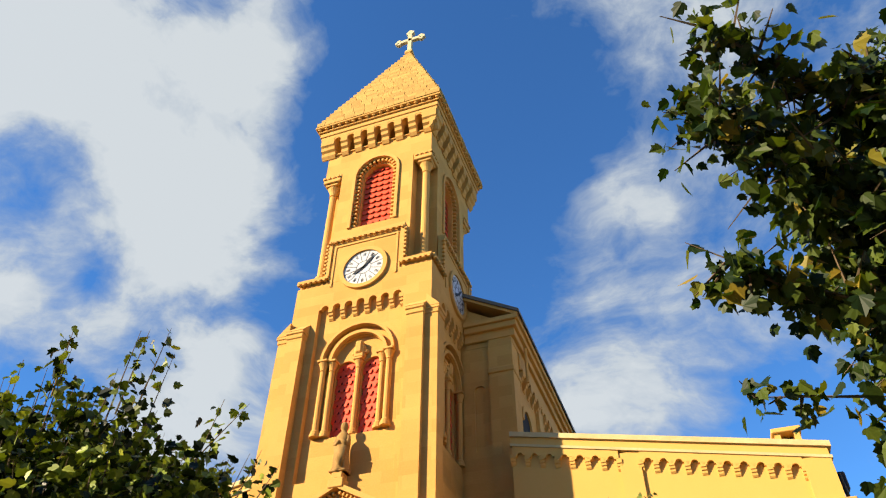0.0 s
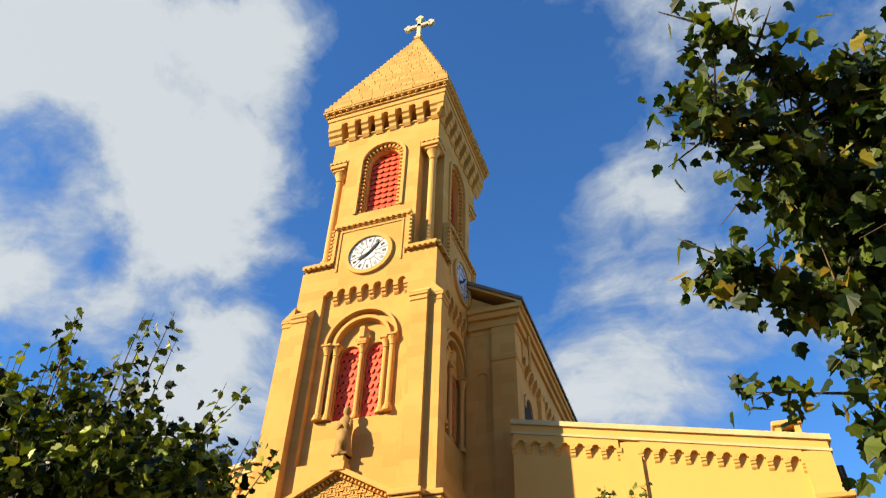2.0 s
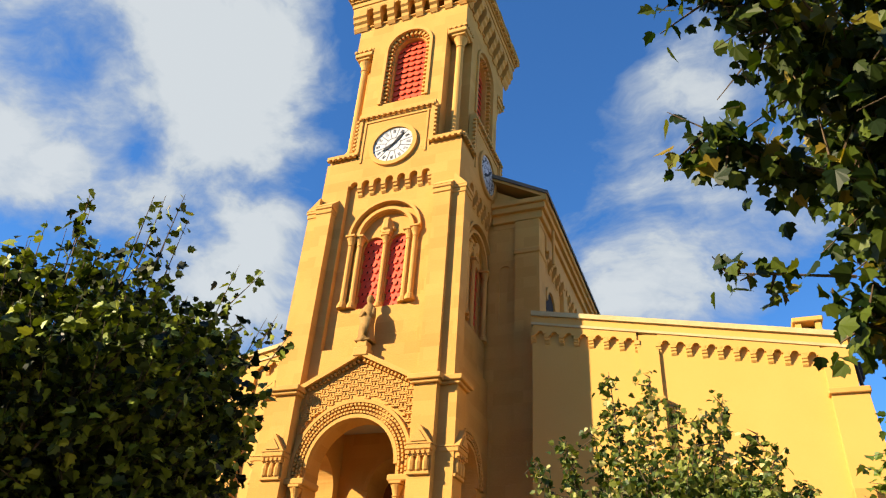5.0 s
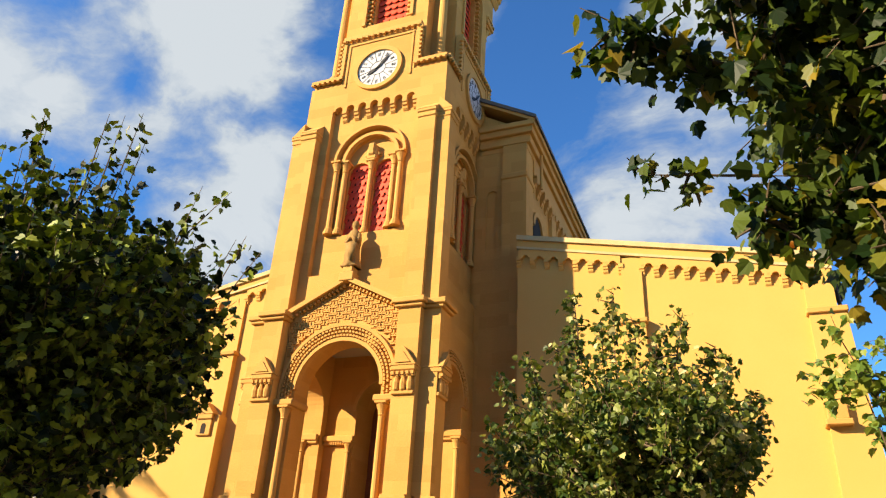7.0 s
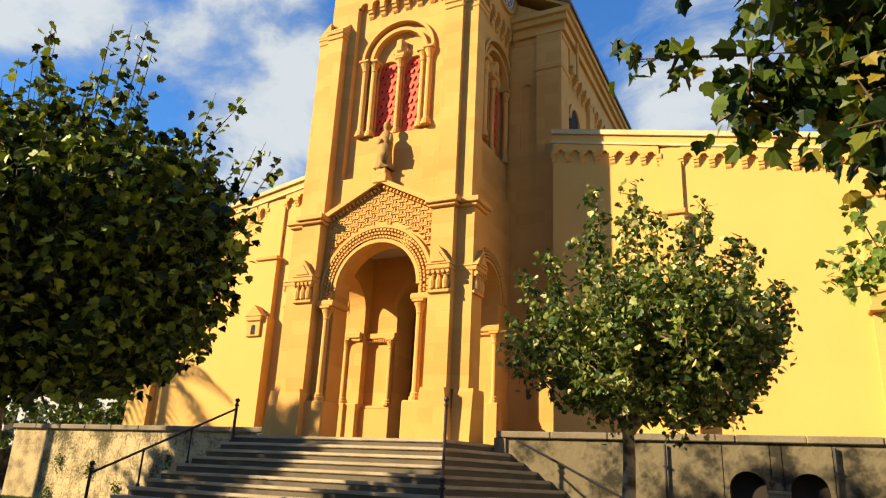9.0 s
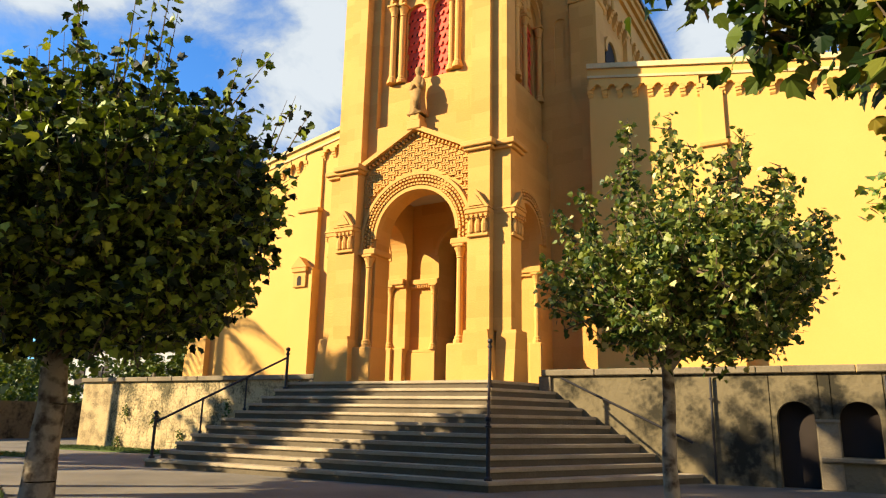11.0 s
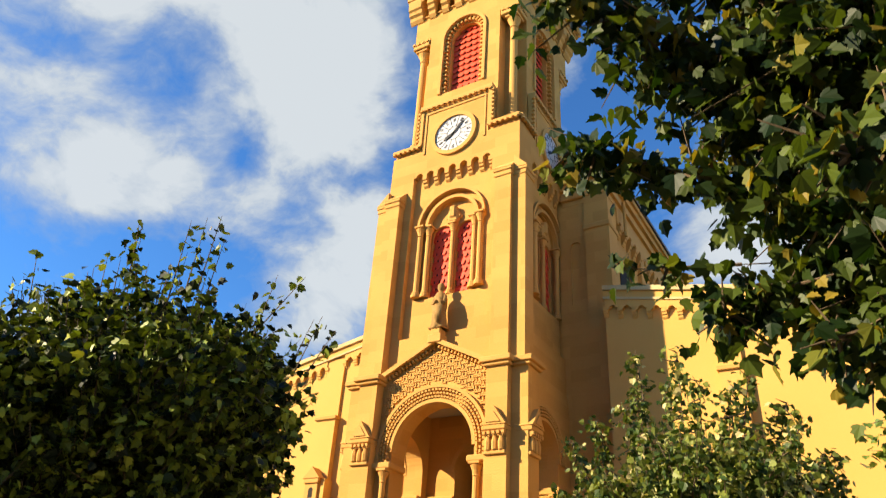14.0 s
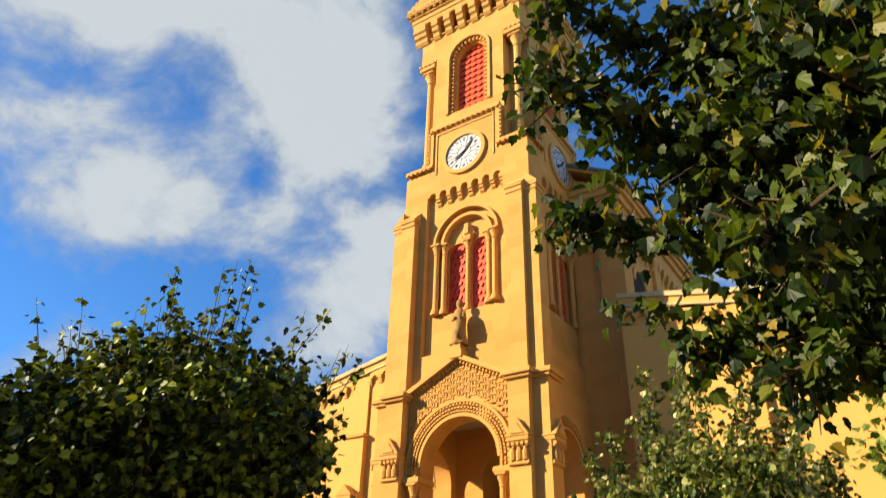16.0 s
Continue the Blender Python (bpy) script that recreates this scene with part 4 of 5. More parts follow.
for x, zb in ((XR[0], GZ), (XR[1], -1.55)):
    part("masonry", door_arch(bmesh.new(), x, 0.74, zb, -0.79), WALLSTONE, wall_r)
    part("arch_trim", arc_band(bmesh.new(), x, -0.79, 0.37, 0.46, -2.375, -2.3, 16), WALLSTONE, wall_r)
    # dark slab closes the arch and paints the shade within
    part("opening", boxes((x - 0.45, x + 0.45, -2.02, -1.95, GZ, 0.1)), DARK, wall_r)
part("jamb", boxes((XR[0] + 0.38, XR[1] - 0.38, -2.39, -2.3, GZ, -0.82), bevel=0.02), COPING, wall_r)
part("sill", boxes((XR[0] + 0.4, XR[1] + 0.6, -2.46, -2.3, -1.66, -1.56), bevel=0.02), COPING, wall_r)
part("ledge", boxes((XR[0] + 0.36, XR[1] - 0.36, -2.43, -2.3, -0.86, -0.79), bevel=0.01), COPING, wall_r)
for k in range(26):
    part("coping_stone", boxes((3.76 + 1.4 * k, 3.75 + 1.4 * (k + 1), -2.46, -1.85, 0.18, 0.34), bevel=0.02), COPING, wall_r)
part("pier", boxes((3.66, 4.0, -2.42, -1.8, GZ, 0.18), bevel=0.02), COPING, wall_r)
for x in (7.85, 11.25):
    part("drain_pipe", tube(bmesh.new(), (x, -2.43, 0.1), (x, -2.43, GZ), 0.03, 0.03, 8), IRON, wall_r)
    part("drain_bracket", boxes((x - 0.05, x + 0.05, -2.47, -2.36, -0.40, -0.36)), IRON, wall_r)
wall_l = tagged(new("retaining_wall_left"), "sunlit rubble stone retaining wall", "retaining wall", kind="structure")
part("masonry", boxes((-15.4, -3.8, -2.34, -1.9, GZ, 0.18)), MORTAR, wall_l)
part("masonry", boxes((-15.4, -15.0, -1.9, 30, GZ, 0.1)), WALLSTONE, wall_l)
for k in range(9):
    part("coping_stone", boxes((-3.75 - 1.3 * (k + 1), -3.76 - 1.3 * k, -2.46, -1.85, 0.18, 0.34), bevel=0.02), COPING, wall_l)
part("pier", boxes((-4.0, -3.66, -2.42, -1.8, GZ, 0.18), bevel=0.02), COPING, wall_l)

# ---- stairs: eleven splayed steps with mitred sides ----
stairs = tagged(new("stairs"), "broad worn grey stone church steps with splayed sides", "stairs", kind="structure")
for i in range(11):
    z1 = -0.202 * i - 0.004
    yf, xm, xw = -4.22 - 0.325 * i, 3.2 + 0.155 * i, 3.75 + 0.345 * i + (0.35 if i == 10 else 0)
    poly = [(-xw, -1.9 if i == 0 else -2.37), (-xm, yf), (xm, yf), (xw, -1.9 if i == 0 else -2.37)]
    # riser body in the darkened tone that paints shade below each nosing
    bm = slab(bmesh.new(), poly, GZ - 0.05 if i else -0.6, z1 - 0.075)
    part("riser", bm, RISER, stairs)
    grow = [(-xw - 0.03, poly[0][1]), (-xm - 0.02, yf - 0.05), (xm + 0.02, yf - 0.05), (xw + 0.03, poly[3][1])]
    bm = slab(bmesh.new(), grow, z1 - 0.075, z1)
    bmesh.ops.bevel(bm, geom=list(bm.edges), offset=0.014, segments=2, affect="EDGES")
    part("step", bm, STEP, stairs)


# ---- handrails ----
def handrail(sx):
    h = thing("handrail", "slim black wrought-iron stair handrail with ball finials", "handrail", "stair handrails")
    top, foot = Vector((sx * 3.2, -4.3, -0.2)), Vector((sx * 4.68, -7.35, -2.03))
    for k in range(4):
        p = top.lerp(foot, k / 3)
        idx = min(10, max(0, math.ceil((-p.y - 4.22) / 0.325)))
        zf = -0.202 * idx - 0.004
        end = k in (0, 3)
        zt = -0.2 + (foot.z - top.z) * k / 3 + (1.05 if end else 0.92)
        r = 0.04 if end else 0.025
        bm = lathe(bmesh.new(), [(r * 1.9, zf), (r * 1.9, zf + 0.05), (r, zf + 0.08), (r, zt - 0.1), (r * 1.6, zt - 0.09), (r * 1.6, zt - 0.06), (r, zt - 0.05), (r, zt)], p.x, p.y, 10)
        if end:
            lathe(bm, [(0.01, zt), (0.055, zt + 0.02), (0.065, zt + 0.06), (0.055, zt + 0.1), (0.01, zt + 0.12)], p.x, p.y, 10)
        part("post", bm, IRON, h)
    part("rail", tube(bmesh.new(), top + Vector((0, 0, 0.88)), foot + Vector((0, 0, 0.88)), 0.03, 0.03, 8), IRON, h)


for sx in (-1, 1):
    handrail(sx)
for sx in (-1, 1):
    w = thing("handrail", "black iron handrail fixed along the retaining wall", "handrail", "stair handrails")
    part("rail", tube(bmesh.new(), (sx * 4.3, -2.46, 0.12), (sx * 7.4, -2.46, -1.35), 0.028, 0.028, 8), IRON, w)
    for t in (0.1, 0.5, 0.9):
        x = sx * (4.3 + 3.1 * t)
        part("bracket", tube(bmesh.new(), (x, -2.36, 0.08 - 1.47 * t), (x, -2.46, 0.12 - 1.47 * t), 0.012, 0.012, 6), IRON, w)


# ---- trees ----
def leaf_shape(kind):
    """Outline of a lobed leaf of unit length in the xy plane, stalk at the origin."""
    if kind == "lobed":
        right_half = [(0.14, -0.03), (0.38, 0.08), (0.50, 0.28), (0.36, 0.36), (0.44, 0.62), (0.22, 0.68), (0.0, 1.0)]
    else:
        right_half = [(0.20, 0.06), (0.36, 0.26), (0.38, 0.46), (0.22, 0.72), (0.0, 1.0)]
    left_half = [(-x, y) for x, y in right_half[-2::-1]]
    return [(0.0, 0.0)] + right_half + left_half


def foliage(name, shoots, mat, parent, kind, size, per, seed, label, droop=-35):
    """Leaves along every shoot, joined into one crown. shoots: start, end."""
    r = random.Random(seed)
    shape = leaf_shape(kind)
    verts, faces = [], []
    for a, b, n in shoots:
        d = b - a
        for k in range(n):
            t = (k + r.random()) / n
            p = a + d * t + Vector((r.gauss(0, 0.06), r.gauss(0, 0.06), r.gauss(0, 0.05) - 0.04 * t * t))
            s = size * r.uniform(0.6, 1.2)
            yaw = r.uniform(0, 2 * math.pi)
            tilt = r.gauss(droop, 35)
            rot = Euler((radians(tilt), radians(r.gauss(0, 35)), yaw)).to_matrix()
            fold = r.uniform(0.05, 0.35)
            base = len(verts)
            for x, y in shape:
                q = rot @ Vector((x * s, y * s, (abs(x) * fold - y * y * 0.18) * s))
                verts.append((p.x + q.x, p.y + q.y, p.z + q.z))
            m = len(shape)
            tip = m // 2
            for i in range(1, tip):
                faces.append((base, base + i, base + i + 1))
            for i in range(tip, m - 1):
                faces.append((base, base + i, base + i + 1))
    me = bpy.data.meshes.new(name)
    me.from_pydata(verts, [], faces)
    me.materials.append(mat)
    ob = new(name, me)
    ob.parent = parent
    ob["kind"] = "stuff"
    ob["label"] = label
    return ob


def tree(label, trunk, trunk_r, fork, centre, radii, n_limb, n_shoot, leaf, mat, size, per, seed, up=0.4, reach=(0.5, 1.0), shell=0.45, extra=(), floor=-9.0, droop=-35):
    """Trunk, limbs and shoots inside an uneven ellipsoid crown."""
    r = random.Random(seed)
    t = thing("tree", label, "tree", "plane trees on the plaza")
    base, fork = Vector(trunk), Vector(fork)
    bm = bmesh.new()
    pts = [base.lerp(fork, k / 5) + Vector((r.gauss(0, 0.015), r.gauss(0, 0.015), 0)) * (0 < k < 5) for k in range(6)]
    rad = [trunk_r * (1.1 if k == 0 else 1.0 - 0.06 * k) for k in range(6)]
    for k in range(5):
        tube(bm, pts[k], pts[k + 1], rad[k], rad[k + 1], 16)
    bmesh.ops.remove_doubles(bm, verts=bm.verts, dist=0.004)
    bmesh.ops.delete(bm, geom=[f for f in bm.faces if len(f.verts) > 4], context="FACES_ONLY")
    for f in part("trunk", bm, BARK, t, "mottled bark trunk").data.polygons:
        f.use_smooth = True
    c, rr = Vector(centre), Vector(radii)
    limbs = []
    for k in range(n_limb):
        a = 2 * math.pi * (k + r.random() * 0.6) / n_limb
        e = c + Vector((math.cos(a) * rr.x * r.uniform(0.35, 0.7), math.sin(a) * rr.y * r.uniform(0.35, 0.7), rr.z * r.uniform(-0.35, 0.55)))
        mid = fork.lerp(e, 0.5) + Vector((0, 0, 0.12 * (e - fork).length))
        bm = bmesh.new()
        tube(bm, fork - Vector((0, 0, 0.05)), mid, trunk_r * 0.55, trunk_r * 0.36, 8)
        tube(bm, mid, e, trunk_r * 0.36, trunk_r * 0.14, 8)
        part("limb", bm, BARK, t)
        limbs += [mid, e, mid.lerp(e, 0.5)]
    shoots, bm = [], bmesh.new()
    lumps = [Vector((r.gauss(0, 1), r.gauss(0, 1), r.gauss(0, 1))).normalized() for _ in range(9)]
    tries = 0
    while len(shoots) < n_shoot and tries < n_shoot * 12:
        tries += 1
        d = Vector((r.gauss(0, 1), r.gauss(0, 1), r.gauss(0, 1))).normalized()
        bulge = 0.80 + 0.26 * max(d.dot(l) for l in lumps) ** 3
        s = (shell + (1 - shell) * r.random() ** 0.6) * bulge
        p = c + Vector((d.x * rr.x, d.y * rr.y, d.z * rr.z)) * s
        if p.z < floor:
            continue
        grow = (d * 0.7 + Vector((0, 0, up)) + Vector((r.gauss(0, 0.3), r.gauss(0, 0.3), r.gauss(0, 0.2)))).normalized() * r.uniform(*reach)
        a = p - grow * 0.55
        b = p + grow * 0.45
        near = min(limbs, key=lambda q: (q - a).length)
        if r.random() < 0.4:
            tube(bm, near, a, 0.016, 0.008, 4)
        tube(bm, a, b, 0.008, 0.003, 4)
        shoots.append((a, b, per))
    for a, b, n in extra:
        a, b = Vector(a), Vector(b)
        tube(bm, a, b, 0.012, 0.003, 4)
        shoots.append((a, b, n))
    part("twig_mass", bm, TWIG, t)["kind"] = "stuff"
    foliage("crown", shoots, mat, t, leaf, size, per, seed + 1, "dense green plane foliage", droop)
    return t


def spray(base, tip, first, count, spread, leaves, seed):
    """Shoots along a bough from base to tip; first: share of the bough that is bare."""
    q = random.Random(seed)
    base, tip = Vector(base), Vector(tip)
    made = [(base, base.lerp(tip, 0.5), 1), (base.lerp(tip, 0.5), tip, leaves // 2)]
    for k in range(count):
        p = base.lerp(tip, first + (1 - first) * (k + q.random()) / count)
        side = Vector((q.gauss(-0.25, 0.6), q.gauss(-0.15, 0.6), q.gauss(-0.15, 0.55)))
        made.append((p, p + side * spread, leaves))
    return made


rl = random.Random(71)
tree("dark green plane tree with dense rounded crown", (1.95, -14.2, GZ), 0.205, (2.0, -14.2, 0.1), (2.3, -14.3, 1.5), (2.55, 2.55, 1.78), 9, 1400, "lobed", LEAF_A, 0.128, 25, 11, droop=-20,
     up=0.8, reach=(0.5, 1.0), shell=0.35,
     extra=[((3.1, -14.3, 3.4), (3.3, -14.4, 4.55), 20), ((2.8, -15.0, 3.3), (2.95, -15.2, 4.15), 18), ((3.5, -13.2, 3.2), (3.9, -12.8, 4.2), 18), ((3.5, -14.4, 3.3), (3.75, -14.5, 4.4), 18)] 
     + [(Vector((2.4 + dx, -14.2 + dy, 2.7)), Vector((2.4 + dx * 1.15, -14.2 + dy * 1.15, 3.45 + rl.uniform(0, 0.9) - 0.16 * dx * dx)), 14) for dx, dy in [(rl.uniform(-2.3, 1.75), rl.uniform(-1.8, 1.8)) for _ in range(60)]])
tree("young plane tree with pale sunlit upright shoots", (8.72, -10.6, GZ), 0.10, (8.75, -10.6, -0.25), (9.12, -10.6, 0.76), (1.68, 1.65, 0.94), 7, 540, "lobed", LEAF_B, 0.088, 28, 23,
     up=0.7, reach=(0.4, 0.8), shell=0.3,
     extra=[x for i, (tx, ty, tz) in enumerate(((8.45, -0.2, 3.02), (8.72, 0.4, 2.75), (8.97, 0.0, 3.0), (9.3, -0.4, 2.4), (9.56, 0.3, 2.55), (9.86, -0.1, 2.58), (10.21, 0.2, 2.2), (10.39, -0.3, 1.85),
                                               (10.62, 0.0, 1.5), (8.1, 0.3, 2.4), (7.78, -0.1, 2.12), (7.32, 0.1, 1.95), (8.55, -0.7, 2.2), (9.7, 0.7, 2.1)))
            for x in spray((8.85 + (tx - 8.85) * 0.72, -10.6 + ty * 0.7, tz * 0.45 + 0.1), (tx, -10.6 + ty, tz), 0.12, 19, 0.17, 8, 500 + i)])
# boughs reach out of a dense round head towards the square
BOUGHS = (((11.3, -16.0, 1.15), (9.98, -16.2, 1.28), 0.78, 5, 0.17, 6), ((11.2, -16.4, 1.25), (9.95, -16.95, 1.72), 0.30, 26, 0.26, 11),
          ((11.2, -16.6, 1.9), (9.95, -17.35, 2.62), 0.15, 44, 0.36, 12), ((11.3, -16.7, 2.3), (10.25, -17.55, 3.0), 0.2, 32, 0.32, 11),
          ((11.4, -16.7, 2.4), (11.0, -17.2, 2.8), 0.15, 26, 0.30, 11), ((11.3, -16.1, 1.2), (10.52, -16.45, 0.74), 0.2, 28, 0.26, 11),
          ((11.5, -16.4, 1.6), (10.45, -16.9, 2.1), 0.1, 34, 0.32, 12), ((11.7, -17.0, 1.4), (11.2, -17.6, 0.75), 0.1, 26, 0.3, 11), ((11.9, -16.3, 1.0), (11.0, -16.6, 0.45), 0.1, 30, 0.28, 11))
tree("overhanging leafy tree with yellowing leaves", (12.9, -14.9, GZ), 0.17, (12.7, -15.2, 0.9), (12.12, -16.1, 2.12), (1.57, 1.5, 1.76), 9, 1350, "lobed", LEAF_C, 0.105, 20, 37,
     up=-0.15, reach=(0.4, 0.8), shell=0.3, floor=0.42, droop=-60,
     extra=[x for i, b in enumerate(BOUGHS) for x in spray(*b, 300 + i)])
tree("plane tree standing farther along the plaza", (-2.9, -12.6, GZ), 0.19, (-2.9, -12.6, 0.3), (-2.9, -12.6, 2.0), (2.3, 2.3, 1.8), 8, 400, "lobed", LEAF_A, 0.21, 15, 51, up=0.6, shell=0.35)
# unseen trees added left of the view to shade steps, wall and left crown
for k, (x, y) in enumerate(((-6.9, -18.2), (-15.95, -15.9), (-20.2, -15.9), (-8.0, -24.0))):
    tree("tall unseen tree added to shade the plaza", (x, y, GZ), 0.25, (x, y, 1.8 if k < 3 else 1.2), (x, y, 6.6 if k < 3 else 4.7), (3.1, 2.8, 3.7 if k < 3 else 3.3), 8, 300, "lobed", LEAF_A, 0.34, 13, 81 + k, up=0.4, shell=0.3)

# sapling beside the overhanging tree
sap = thing("tree", "slender young tree with fresh pale green leaves", "tree", "plane trees on the plaza")
rs = random.Random(5)
bm = tube(bmesh.new(), (11.65, -12.4, GZ), (11.62, -12.4, 0.1), 0.045, 0.03, 8)
shoots = []
for k in range(9):
    a = Vector((11.62, -12.4, 0.05 + 0.08 * k))
    ang = rs.uniform(0, 6.28)
    b = a + Vector((math.cos(ang) * rs.uniform(0.1, 0.4), math.sin(ang) * rs.uniform(0.1, 0.35), rs.uniform(0.55, 1.15)))
    tube(bm, a, b, 0.014, 0.004, 6)
    for j in range(2, 5):
        p = a.lerp(b, 0.25 + 0.18 * j)
        q = p + Vector((rs.gauss(-0.05, 0.17), rs.gauss(0, 0.17), rs.uniform(-0.12, 0.2)))
        tube(bm, p, q, 0.005, 0.002, 4)
        shoots.append((p, q, 13))
shoots += [(Vector((11.45, -12.5, 1.0)), Vector((10.95, -12.55, 1.15)), 26), (Vector((11.4, -12.5, 0.9)), Vector((11.0, -12.5, 0.95)), 20)]
part("trunk", bm, TWIG, sap)
foliage("crown", shoots, LEAF_D, sap, "lobed", 0.105, 6, 77, "fresh pale green leaves")

# ---- stones of the sunlit retaining wall ----
rs = random.Random(8)
NX, NZ = 30, 10
X0, X1, Z0, Z1 = -13.6, -4.02, GZ, 0.17
grid = [[((X0 + (X1 - X0) * i / NX) + (rs.uniform(-0.15, 0.15) if 0 < i < NX else 0),
          (Z0 + (Z1 - Z0) * j / NZ) + (rs.uniform(-0.075, 0.075) if 0 < j < NZ else 0)) for i in range(NX + 1)] for j in range(NZ + 1)]
for j in range(NZ):
    for i in range(NX):
        q = [grid[j][i], grid[j][i + 1], grid[j + 1][i + 1], grid[j + 1][i]]
        c = (sum(p[0] for p in q) / 4, sum(p[1] for p in q) / 4)
        out = rs.uniform(0.004, 0.016)
        bm = bmesh.new()
        f = lambda s, y: [bm.verts.new((c[0] + (x - c[0]) * s, y, c[1] + (z - c[1]) * s)) for x, z in q]
        a, b, d = f(0.99, -2.34), f(0.965, -2.34 - out * 0.6), f(0.74, -2.34 - out)
        for u, v in ((a, b), (b, d)):
            for k in range(4):
                bm.faces.new((u[k], u[(k + 1) % 4], v[(k + 1) % 4], v[k]))
        bm.faces.new(d)
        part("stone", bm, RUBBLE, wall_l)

# ivy tufts that grow on the wall
rs = random.Random(12)
for x, z in ((-12.6, -0.7), (-10.9, -0.9), (-7.4, -0.5), (-9.6, -1.5), (-5.2, -0.25), (-12.9, -1.8)):
    t = thing("wall_plant", "small green plant growing from the wall joints", "plant", "wall plants")
    foliage("leaf_cluster", [(Vector((x, -2.42, z)), Vector((x + rs.gauss(0, 0.15), -2.44, z - rs.uniform(0.25, 0.5))), 26) for _ in range(3)], HEDGE, t, "oval", 0.08, 9, rs.randrange(99), "small green leaves")


# ---- grass ----
def lawn(outline, seed, n):
    g = tagged(link("grass", slab(bmesh.new(), outline, GZ - 0.02, GZ + 0.035), GRASS), "mown green grass border on the plaza", "grass", kind="structure")
    r = random.Random(seed)
    xs, ys = [p[0] for p in outline], [p[1] for p in outline]
    verts, faces = [], []
    def inside(x, y):
        hit = False
        for (xa, ya), (xb, yb) in zip(outline, outline[1:] + outline[:1]):
            if (ya > y) != (yb > y) and x < (xb - xa) * (y - ya) / (yb - ya) + xa:
                hit = not hit
        return hit
    while len(faces) < n:
        x, y = r.uniform(min(xs), max(xs)), r.uniform(min(ys), max(ys))
        if not inside(x, y):
            continue
        a, h = r.uniform(0, 6.28), r.uniform(0.04, 0.10)
        i = len(verts)
        z = GZ + 0.03
        verts += [(x - 0.012 * math.cos(a), y - 0.012 * math.sin(a), z), (x + 0.012 * math.cos(a), y + 0.012 * math.sin(a), z), (x + r.gauss(0, 0.03), y + r.gauss(0, 0.03), z + h)]
        faces.append((i, i + 1, i + 2))
    me = bpy.data.meshes.new("grass_blades")
    me.from_pydata(verts, [], faces)
    me.materials.append(GRASS)
    b = new("grass_blades", me)
    b.parent = g
    b["kind"] = "stuff"


lawn([(-15.2, -2.5), (-6.6, -2.5), (-7.6, -3.6), (-15.2, -4.4)], 3, 5000)
lawn([(-6.0, -15.5), (1.0, -15.6), (1.5, -14.6), (-0.5, -13.2), (-3.0, -12.0), (-7.0, -11.8)], 4, 7000)
lawn([(-16, -7.5), (-10.5, -6.6), (-10.0, -7.4), (-15, -9)], 5, 3000)

# ---- beyond the church: hedge trees, fence, white house, far slope ----
def bush(x, y, z, r, h, seed, n):
    t = thing("tree", "leafy sunlit tree behind the terrace wall", "tree", "trees behind the wall")
    q = random.Random(seed)
    part("trunk", tube(bmesh.new(), (x, y, z), (x, y, z + h * 0.5), 0.12, 0.07, 8), BARK, t)
    sh = []
    for _ in range(n):
        d = Vector((q.gauss(0, 1), q.gauss(0, 1), q.gauss(0, 1))).normalized() * q.uniform(0.5, 1.05)
        p = Vector((x + d.x * r, y + d.y * r, z + h * 0.52 + d.z * h * 0.5))
        sh.append((p, p + Vector((q.gauss(0, 0.2), q.gauss(0, 0.2), q.uniform(0.0, 0.5))), 14))
    foliage("crown", sh, HEDGE, t, "oval", 0.24, 14, seed + 3, "sunlit green foliage")


for i, (x, y, r, h) in enumerate(((-14.4, 3.2, 1.5, 3.3), (-16.5, 5.0, 1.9, 4.4), (-17.0, 1.2, 1.6, 3.4), (-19.5, 4.0, 2.0, 4.0), (-22.5, 7.5, 2.4, 5.2), (-27.5, 6.5, 2.4, 3.2), (-33, 5.0, 2.6, 5.0), (-30, -5.0, 2.6, 5.5), (-38, -3.5, 3.0, 6.0), (-45, -6.0, 3.5, 7.0), (-44, 3.0, 3.4, 7.5), (-52, 0.0, 4.0, 8.0), (-37, 12, 3.0, 6.0), (-30, 0.5, 2.8, 6.5), (-36, 2.5, 3.0, 7.5), (-26.5, 3.0, 2.2, 5.0), (-41, 8.0, 3.5, 8.5))):
    bush(x, y, -0.03 if i == 0 else -0.6 if i < 5 and i != 2 else -2.2, r, h, 60 + i, 130)
slope = tagged(link("lawn_slope", slab(bmesh.new(), [(-80, -9), (-24, -9), (-24, 60), (-80, 60)], GZ - 0.1, -0.6), GRASS), "raised green lawn beyond the path", "lawn", kind="structure")
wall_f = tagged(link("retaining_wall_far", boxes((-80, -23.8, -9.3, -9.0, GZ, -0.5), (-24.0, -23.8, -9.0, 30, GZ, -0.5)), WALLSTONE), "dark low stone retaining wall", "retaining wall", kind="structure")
fence = thing("fence", "dark iron fence with pale posts on the wall", "fence")
for k in range(15):
    x = -30.5 + 1.0 * k
    part("post", boxes((x - 0.06, x + 0.06, 7.94, 8.06, -0.6, 1.75), bevel=0.015), WHITEWALL if k % 3 == 0 else IRON, fence)
for z in (0.2, 1.45):
    part("rail", boxes((-30.5, -16.5, 7.98, 8.02, z, z + 0.05)), IRON, fence)
for k in range(90):
    part("bar", boxes((-30.5 + 0.156 * k, -30.478 + 0.156 * k, 7.99, 8.01, 0.2, 1.45)), IRON, fence)
house = thing("house", "white low house far behind the fence", "house")
part("wall", boxes((-46, -27, 16, 24, -2, 4.2)), WHITEWALL, house)
part("roof", prism(bmesh.new(), [(-46.5, 4.2), (-26.5, 4.2), (-29, 6.0), (-44, 6.0)], 15.6, 24.4), DARKROOF, house)
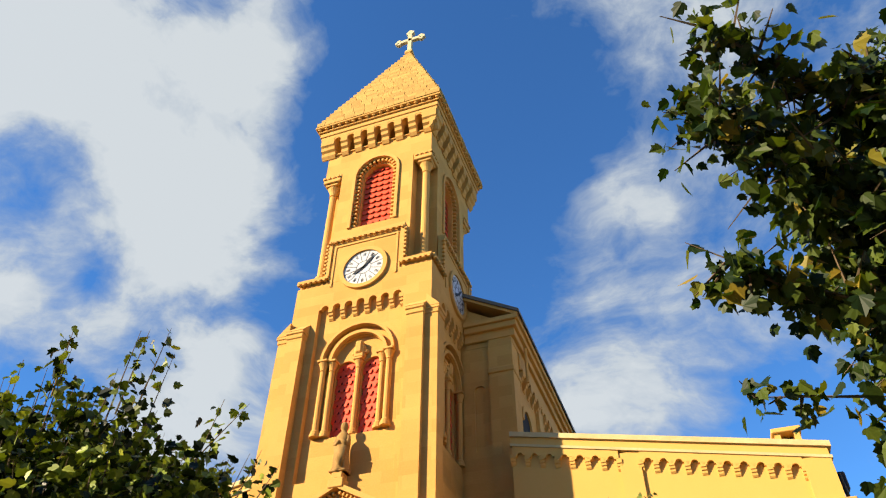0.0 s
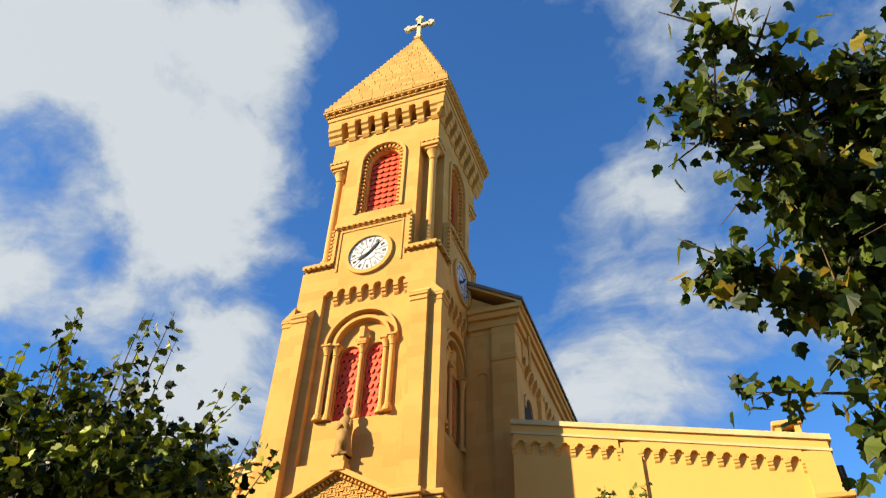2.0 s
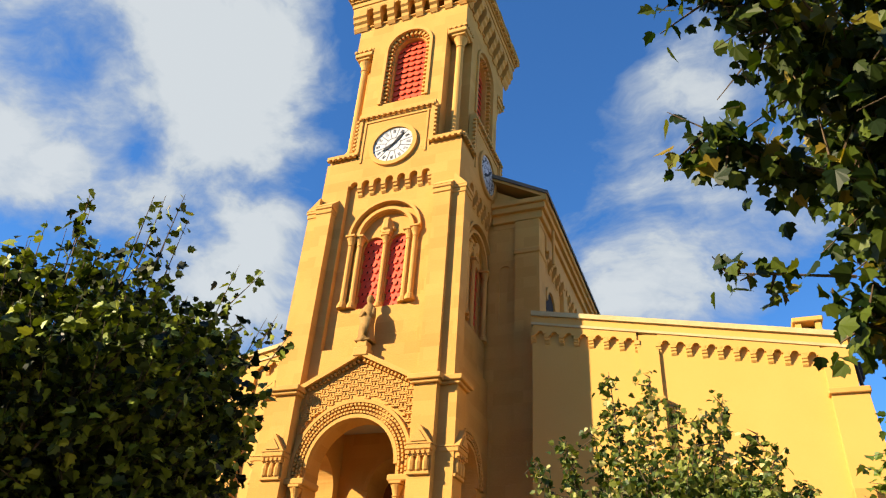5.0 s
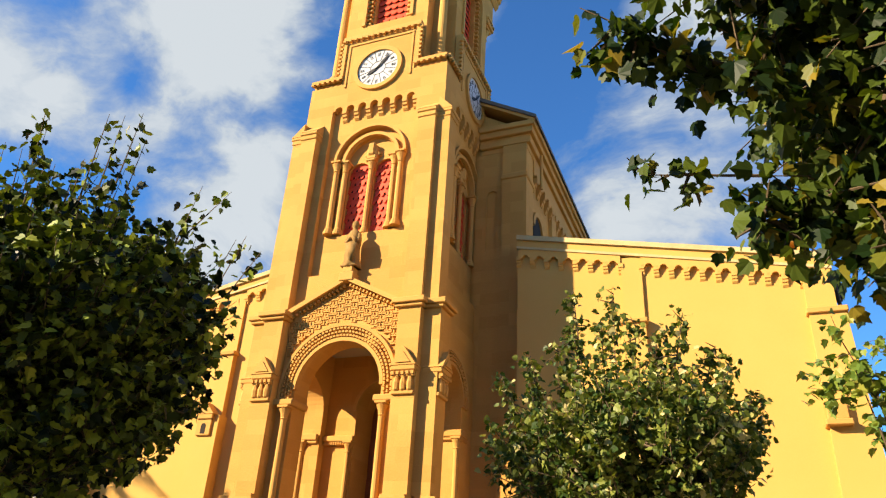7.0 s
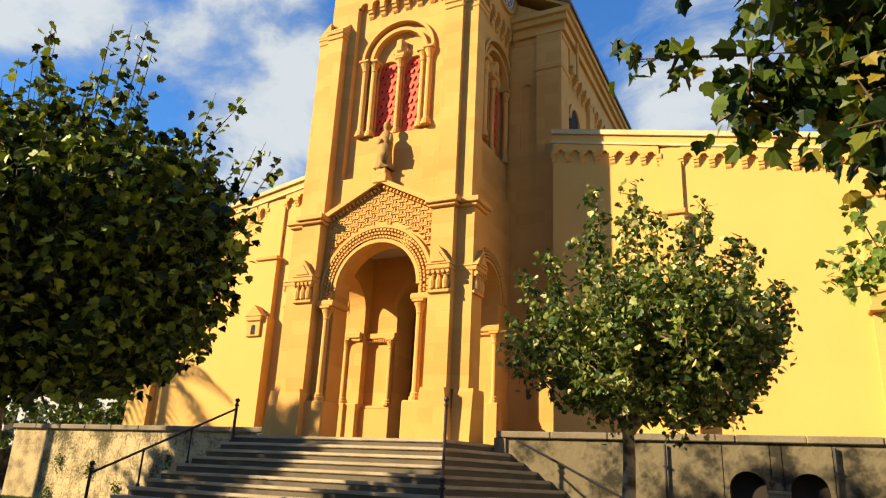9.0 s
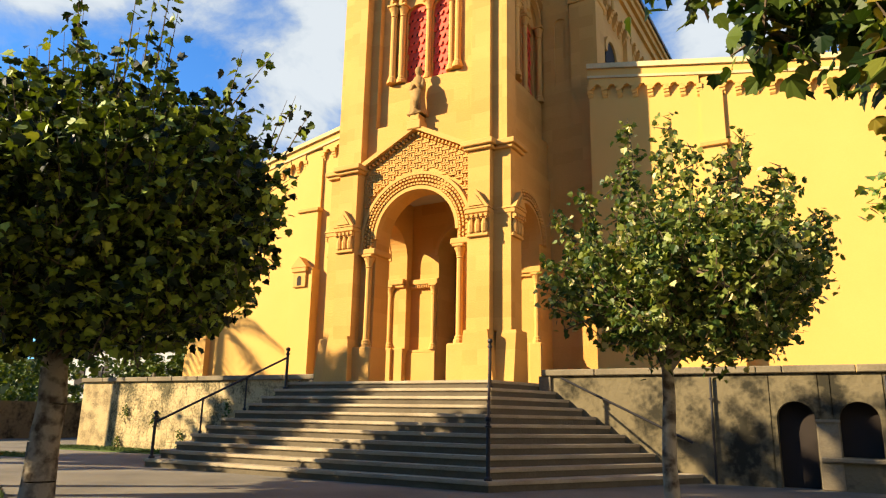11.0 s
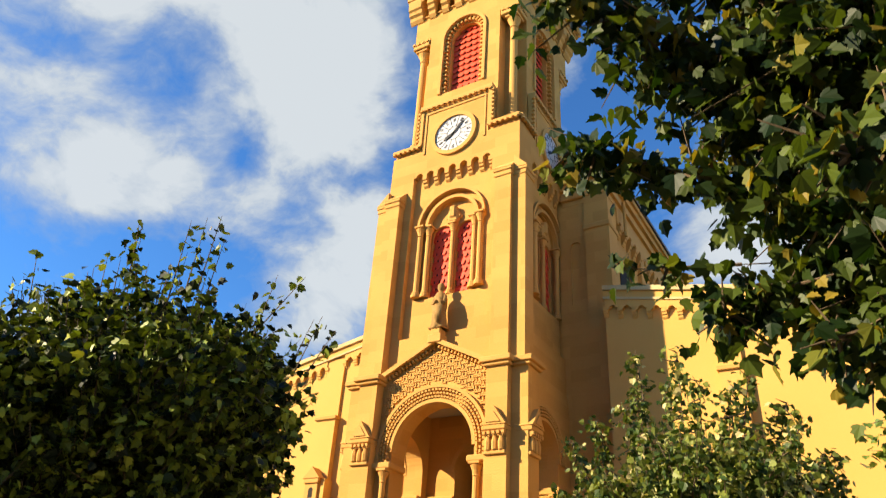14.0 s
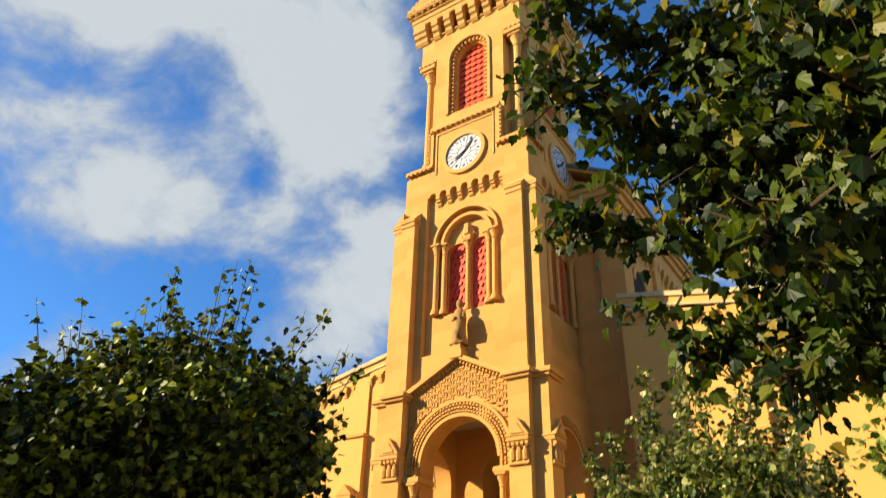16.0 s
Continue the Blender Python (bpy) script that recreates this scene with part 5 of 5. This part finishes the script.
for k in range(6):
    wv = part("window", boxes((-44.6 + 3 * k, -43.4 + 3 * k, 15.93, 16.05, 0.6, 2.6)), DARK, house)
    part("sill", boxes((-44.7 + 3 * k, -43.3 + 3 * k, 15.9, 15.98, 2.6, 2.75), (-44.7 + 3 * k, -43.3 + 3 * k, 15.88, 15.98, 0.48, 0.6)), WHITEWALL, wv)

# grey rainwater pipe at the wing's end
part("downpipe", tube(bmesh.new(), (13.95, 0.5, 3.9), (13.95, 0.5, 0.0), 0.09, 0.09, 10), WHITEWALL, right, "light grey rainwater pipe")


# ---- palm whose shadow falls on the wing ----
palm = thing("palm_tree", "tall palm with drooping feathered fronds", "palm")
P0 = Vector((-20.2, -8.3, 8.2))
bm = bmesh.new()
for k in range(10):
    tube(bm, (P0.x, P0.y, GZ + (P0.z - GZ) * k / 10), (P0.x, P0.y, GZ + (P0.z - GZ) * (k + 1) / 10), 0.24 - 0.008 * k, 0.20 - 0.008 * k, 10)
part("trunk", bm, BARK, palm)
for k in range(13):
    a = 2 * math.pi * k / 13 + 0.1
    rise = (0.9, 0.35, -0.1)[k % 3]
    bm = bmesh.new()
    pts = [P0 + Vector((math.cos(a) * 2.6 * s, math.sin(a) * 2.6 * s, rise * 1.8 * s - 2.0 * s * s)) for s in [i / 12 for i in range(13)]]
    for u, v in zip(pts, pts[1:]):
        tube(bm, u, v, 0.022, 0.018, 5)
    side = Vector((-math.sin(a), math.cos(a), 0))
    for i in range(2, 13):
        for s in (-1, 1):
            u = pts[i]
            length = 0.8 * math.sin(math.pi * (i + 1) / 15) + 0.12
            tip = u + side * s * length * 0.8 + (pts[i] - pts[i - 1]).normalized() * length * 0.5 - Vector((0, 0, 0.25 * length))
            w = (pts[i] - pts[i - 1]) * 0.3
            bm.faces.new([bm.verts.new(q) for q in (u - w, u + w, tip)])
    part("frond", bm, HEDGE, palm)


# ---- unseen houses behind and beside the camera, added to dim skylight; far woods ----
def skylight_block_house(x0, x1, y0, y1, h):
    t = thing("house", "plain unseen house added to block skylight", "house", "town houses")
    part("wall", boxes((x0, x1, y0, y1, GZ, h)), WHITEWALL, t)
    bm = prism(bmesh.new(), [(x0 - 0.5, h), (x1 + 0.5, h), ((x0 + x1) / 2, h + 2.5)], y0 - 0.4, y1 + 0.4)
    part("roof", bm, DARKROOF, t)


# invented rows out of view; they only hold back light from the sky
for k in range(5):
    skylight_block_house(30, 41, -52 + 14 * k, -38.4 + 14 * k, 15.5 + (k % 2))
for k in range(5):
    skylight_block_house(-38 + 14 * k, -24.4 + 14 * k, -60, -50, 13.5 + (k % 3) * 0.8)
rs = random.Random(31)
verts, faces = [], []
N = 90
for i in range(N + 1):
    x = -170 + 260 * i / N
    h = 7 + 4 * noise.noise(Vector((x * 0.05, 0, 0))) + 2 * noise.noise(Vector((x * 0.3, 3, 0)))
    for dy, z in ((0, GZ), (2, h * 0.55), (5, h * 0.9), (9, h), (16, GZ)):
        verts.append((x if x > -60 else x, 75 + dy - max(0, -40 - x) * 0.95, z))
for i in range(N):
    for j in range(4):
        a = i * 5 + j
        faces.append((a, a + 5, a + 6, a + 1))
me = bpy.data.meshes.new("far_woods")
me.from_pydata(verts, [], faces)
me.materials.append(material("far woods", (0.05, 0.065, 0.02), 0.95, 0.6, 1.2, 0.3, 0.8, (0.02, 0.03, 0.008)))
tagged(new("far_woods", me), "dark green wooded ridge in the distance", "woods", kind="stuff")
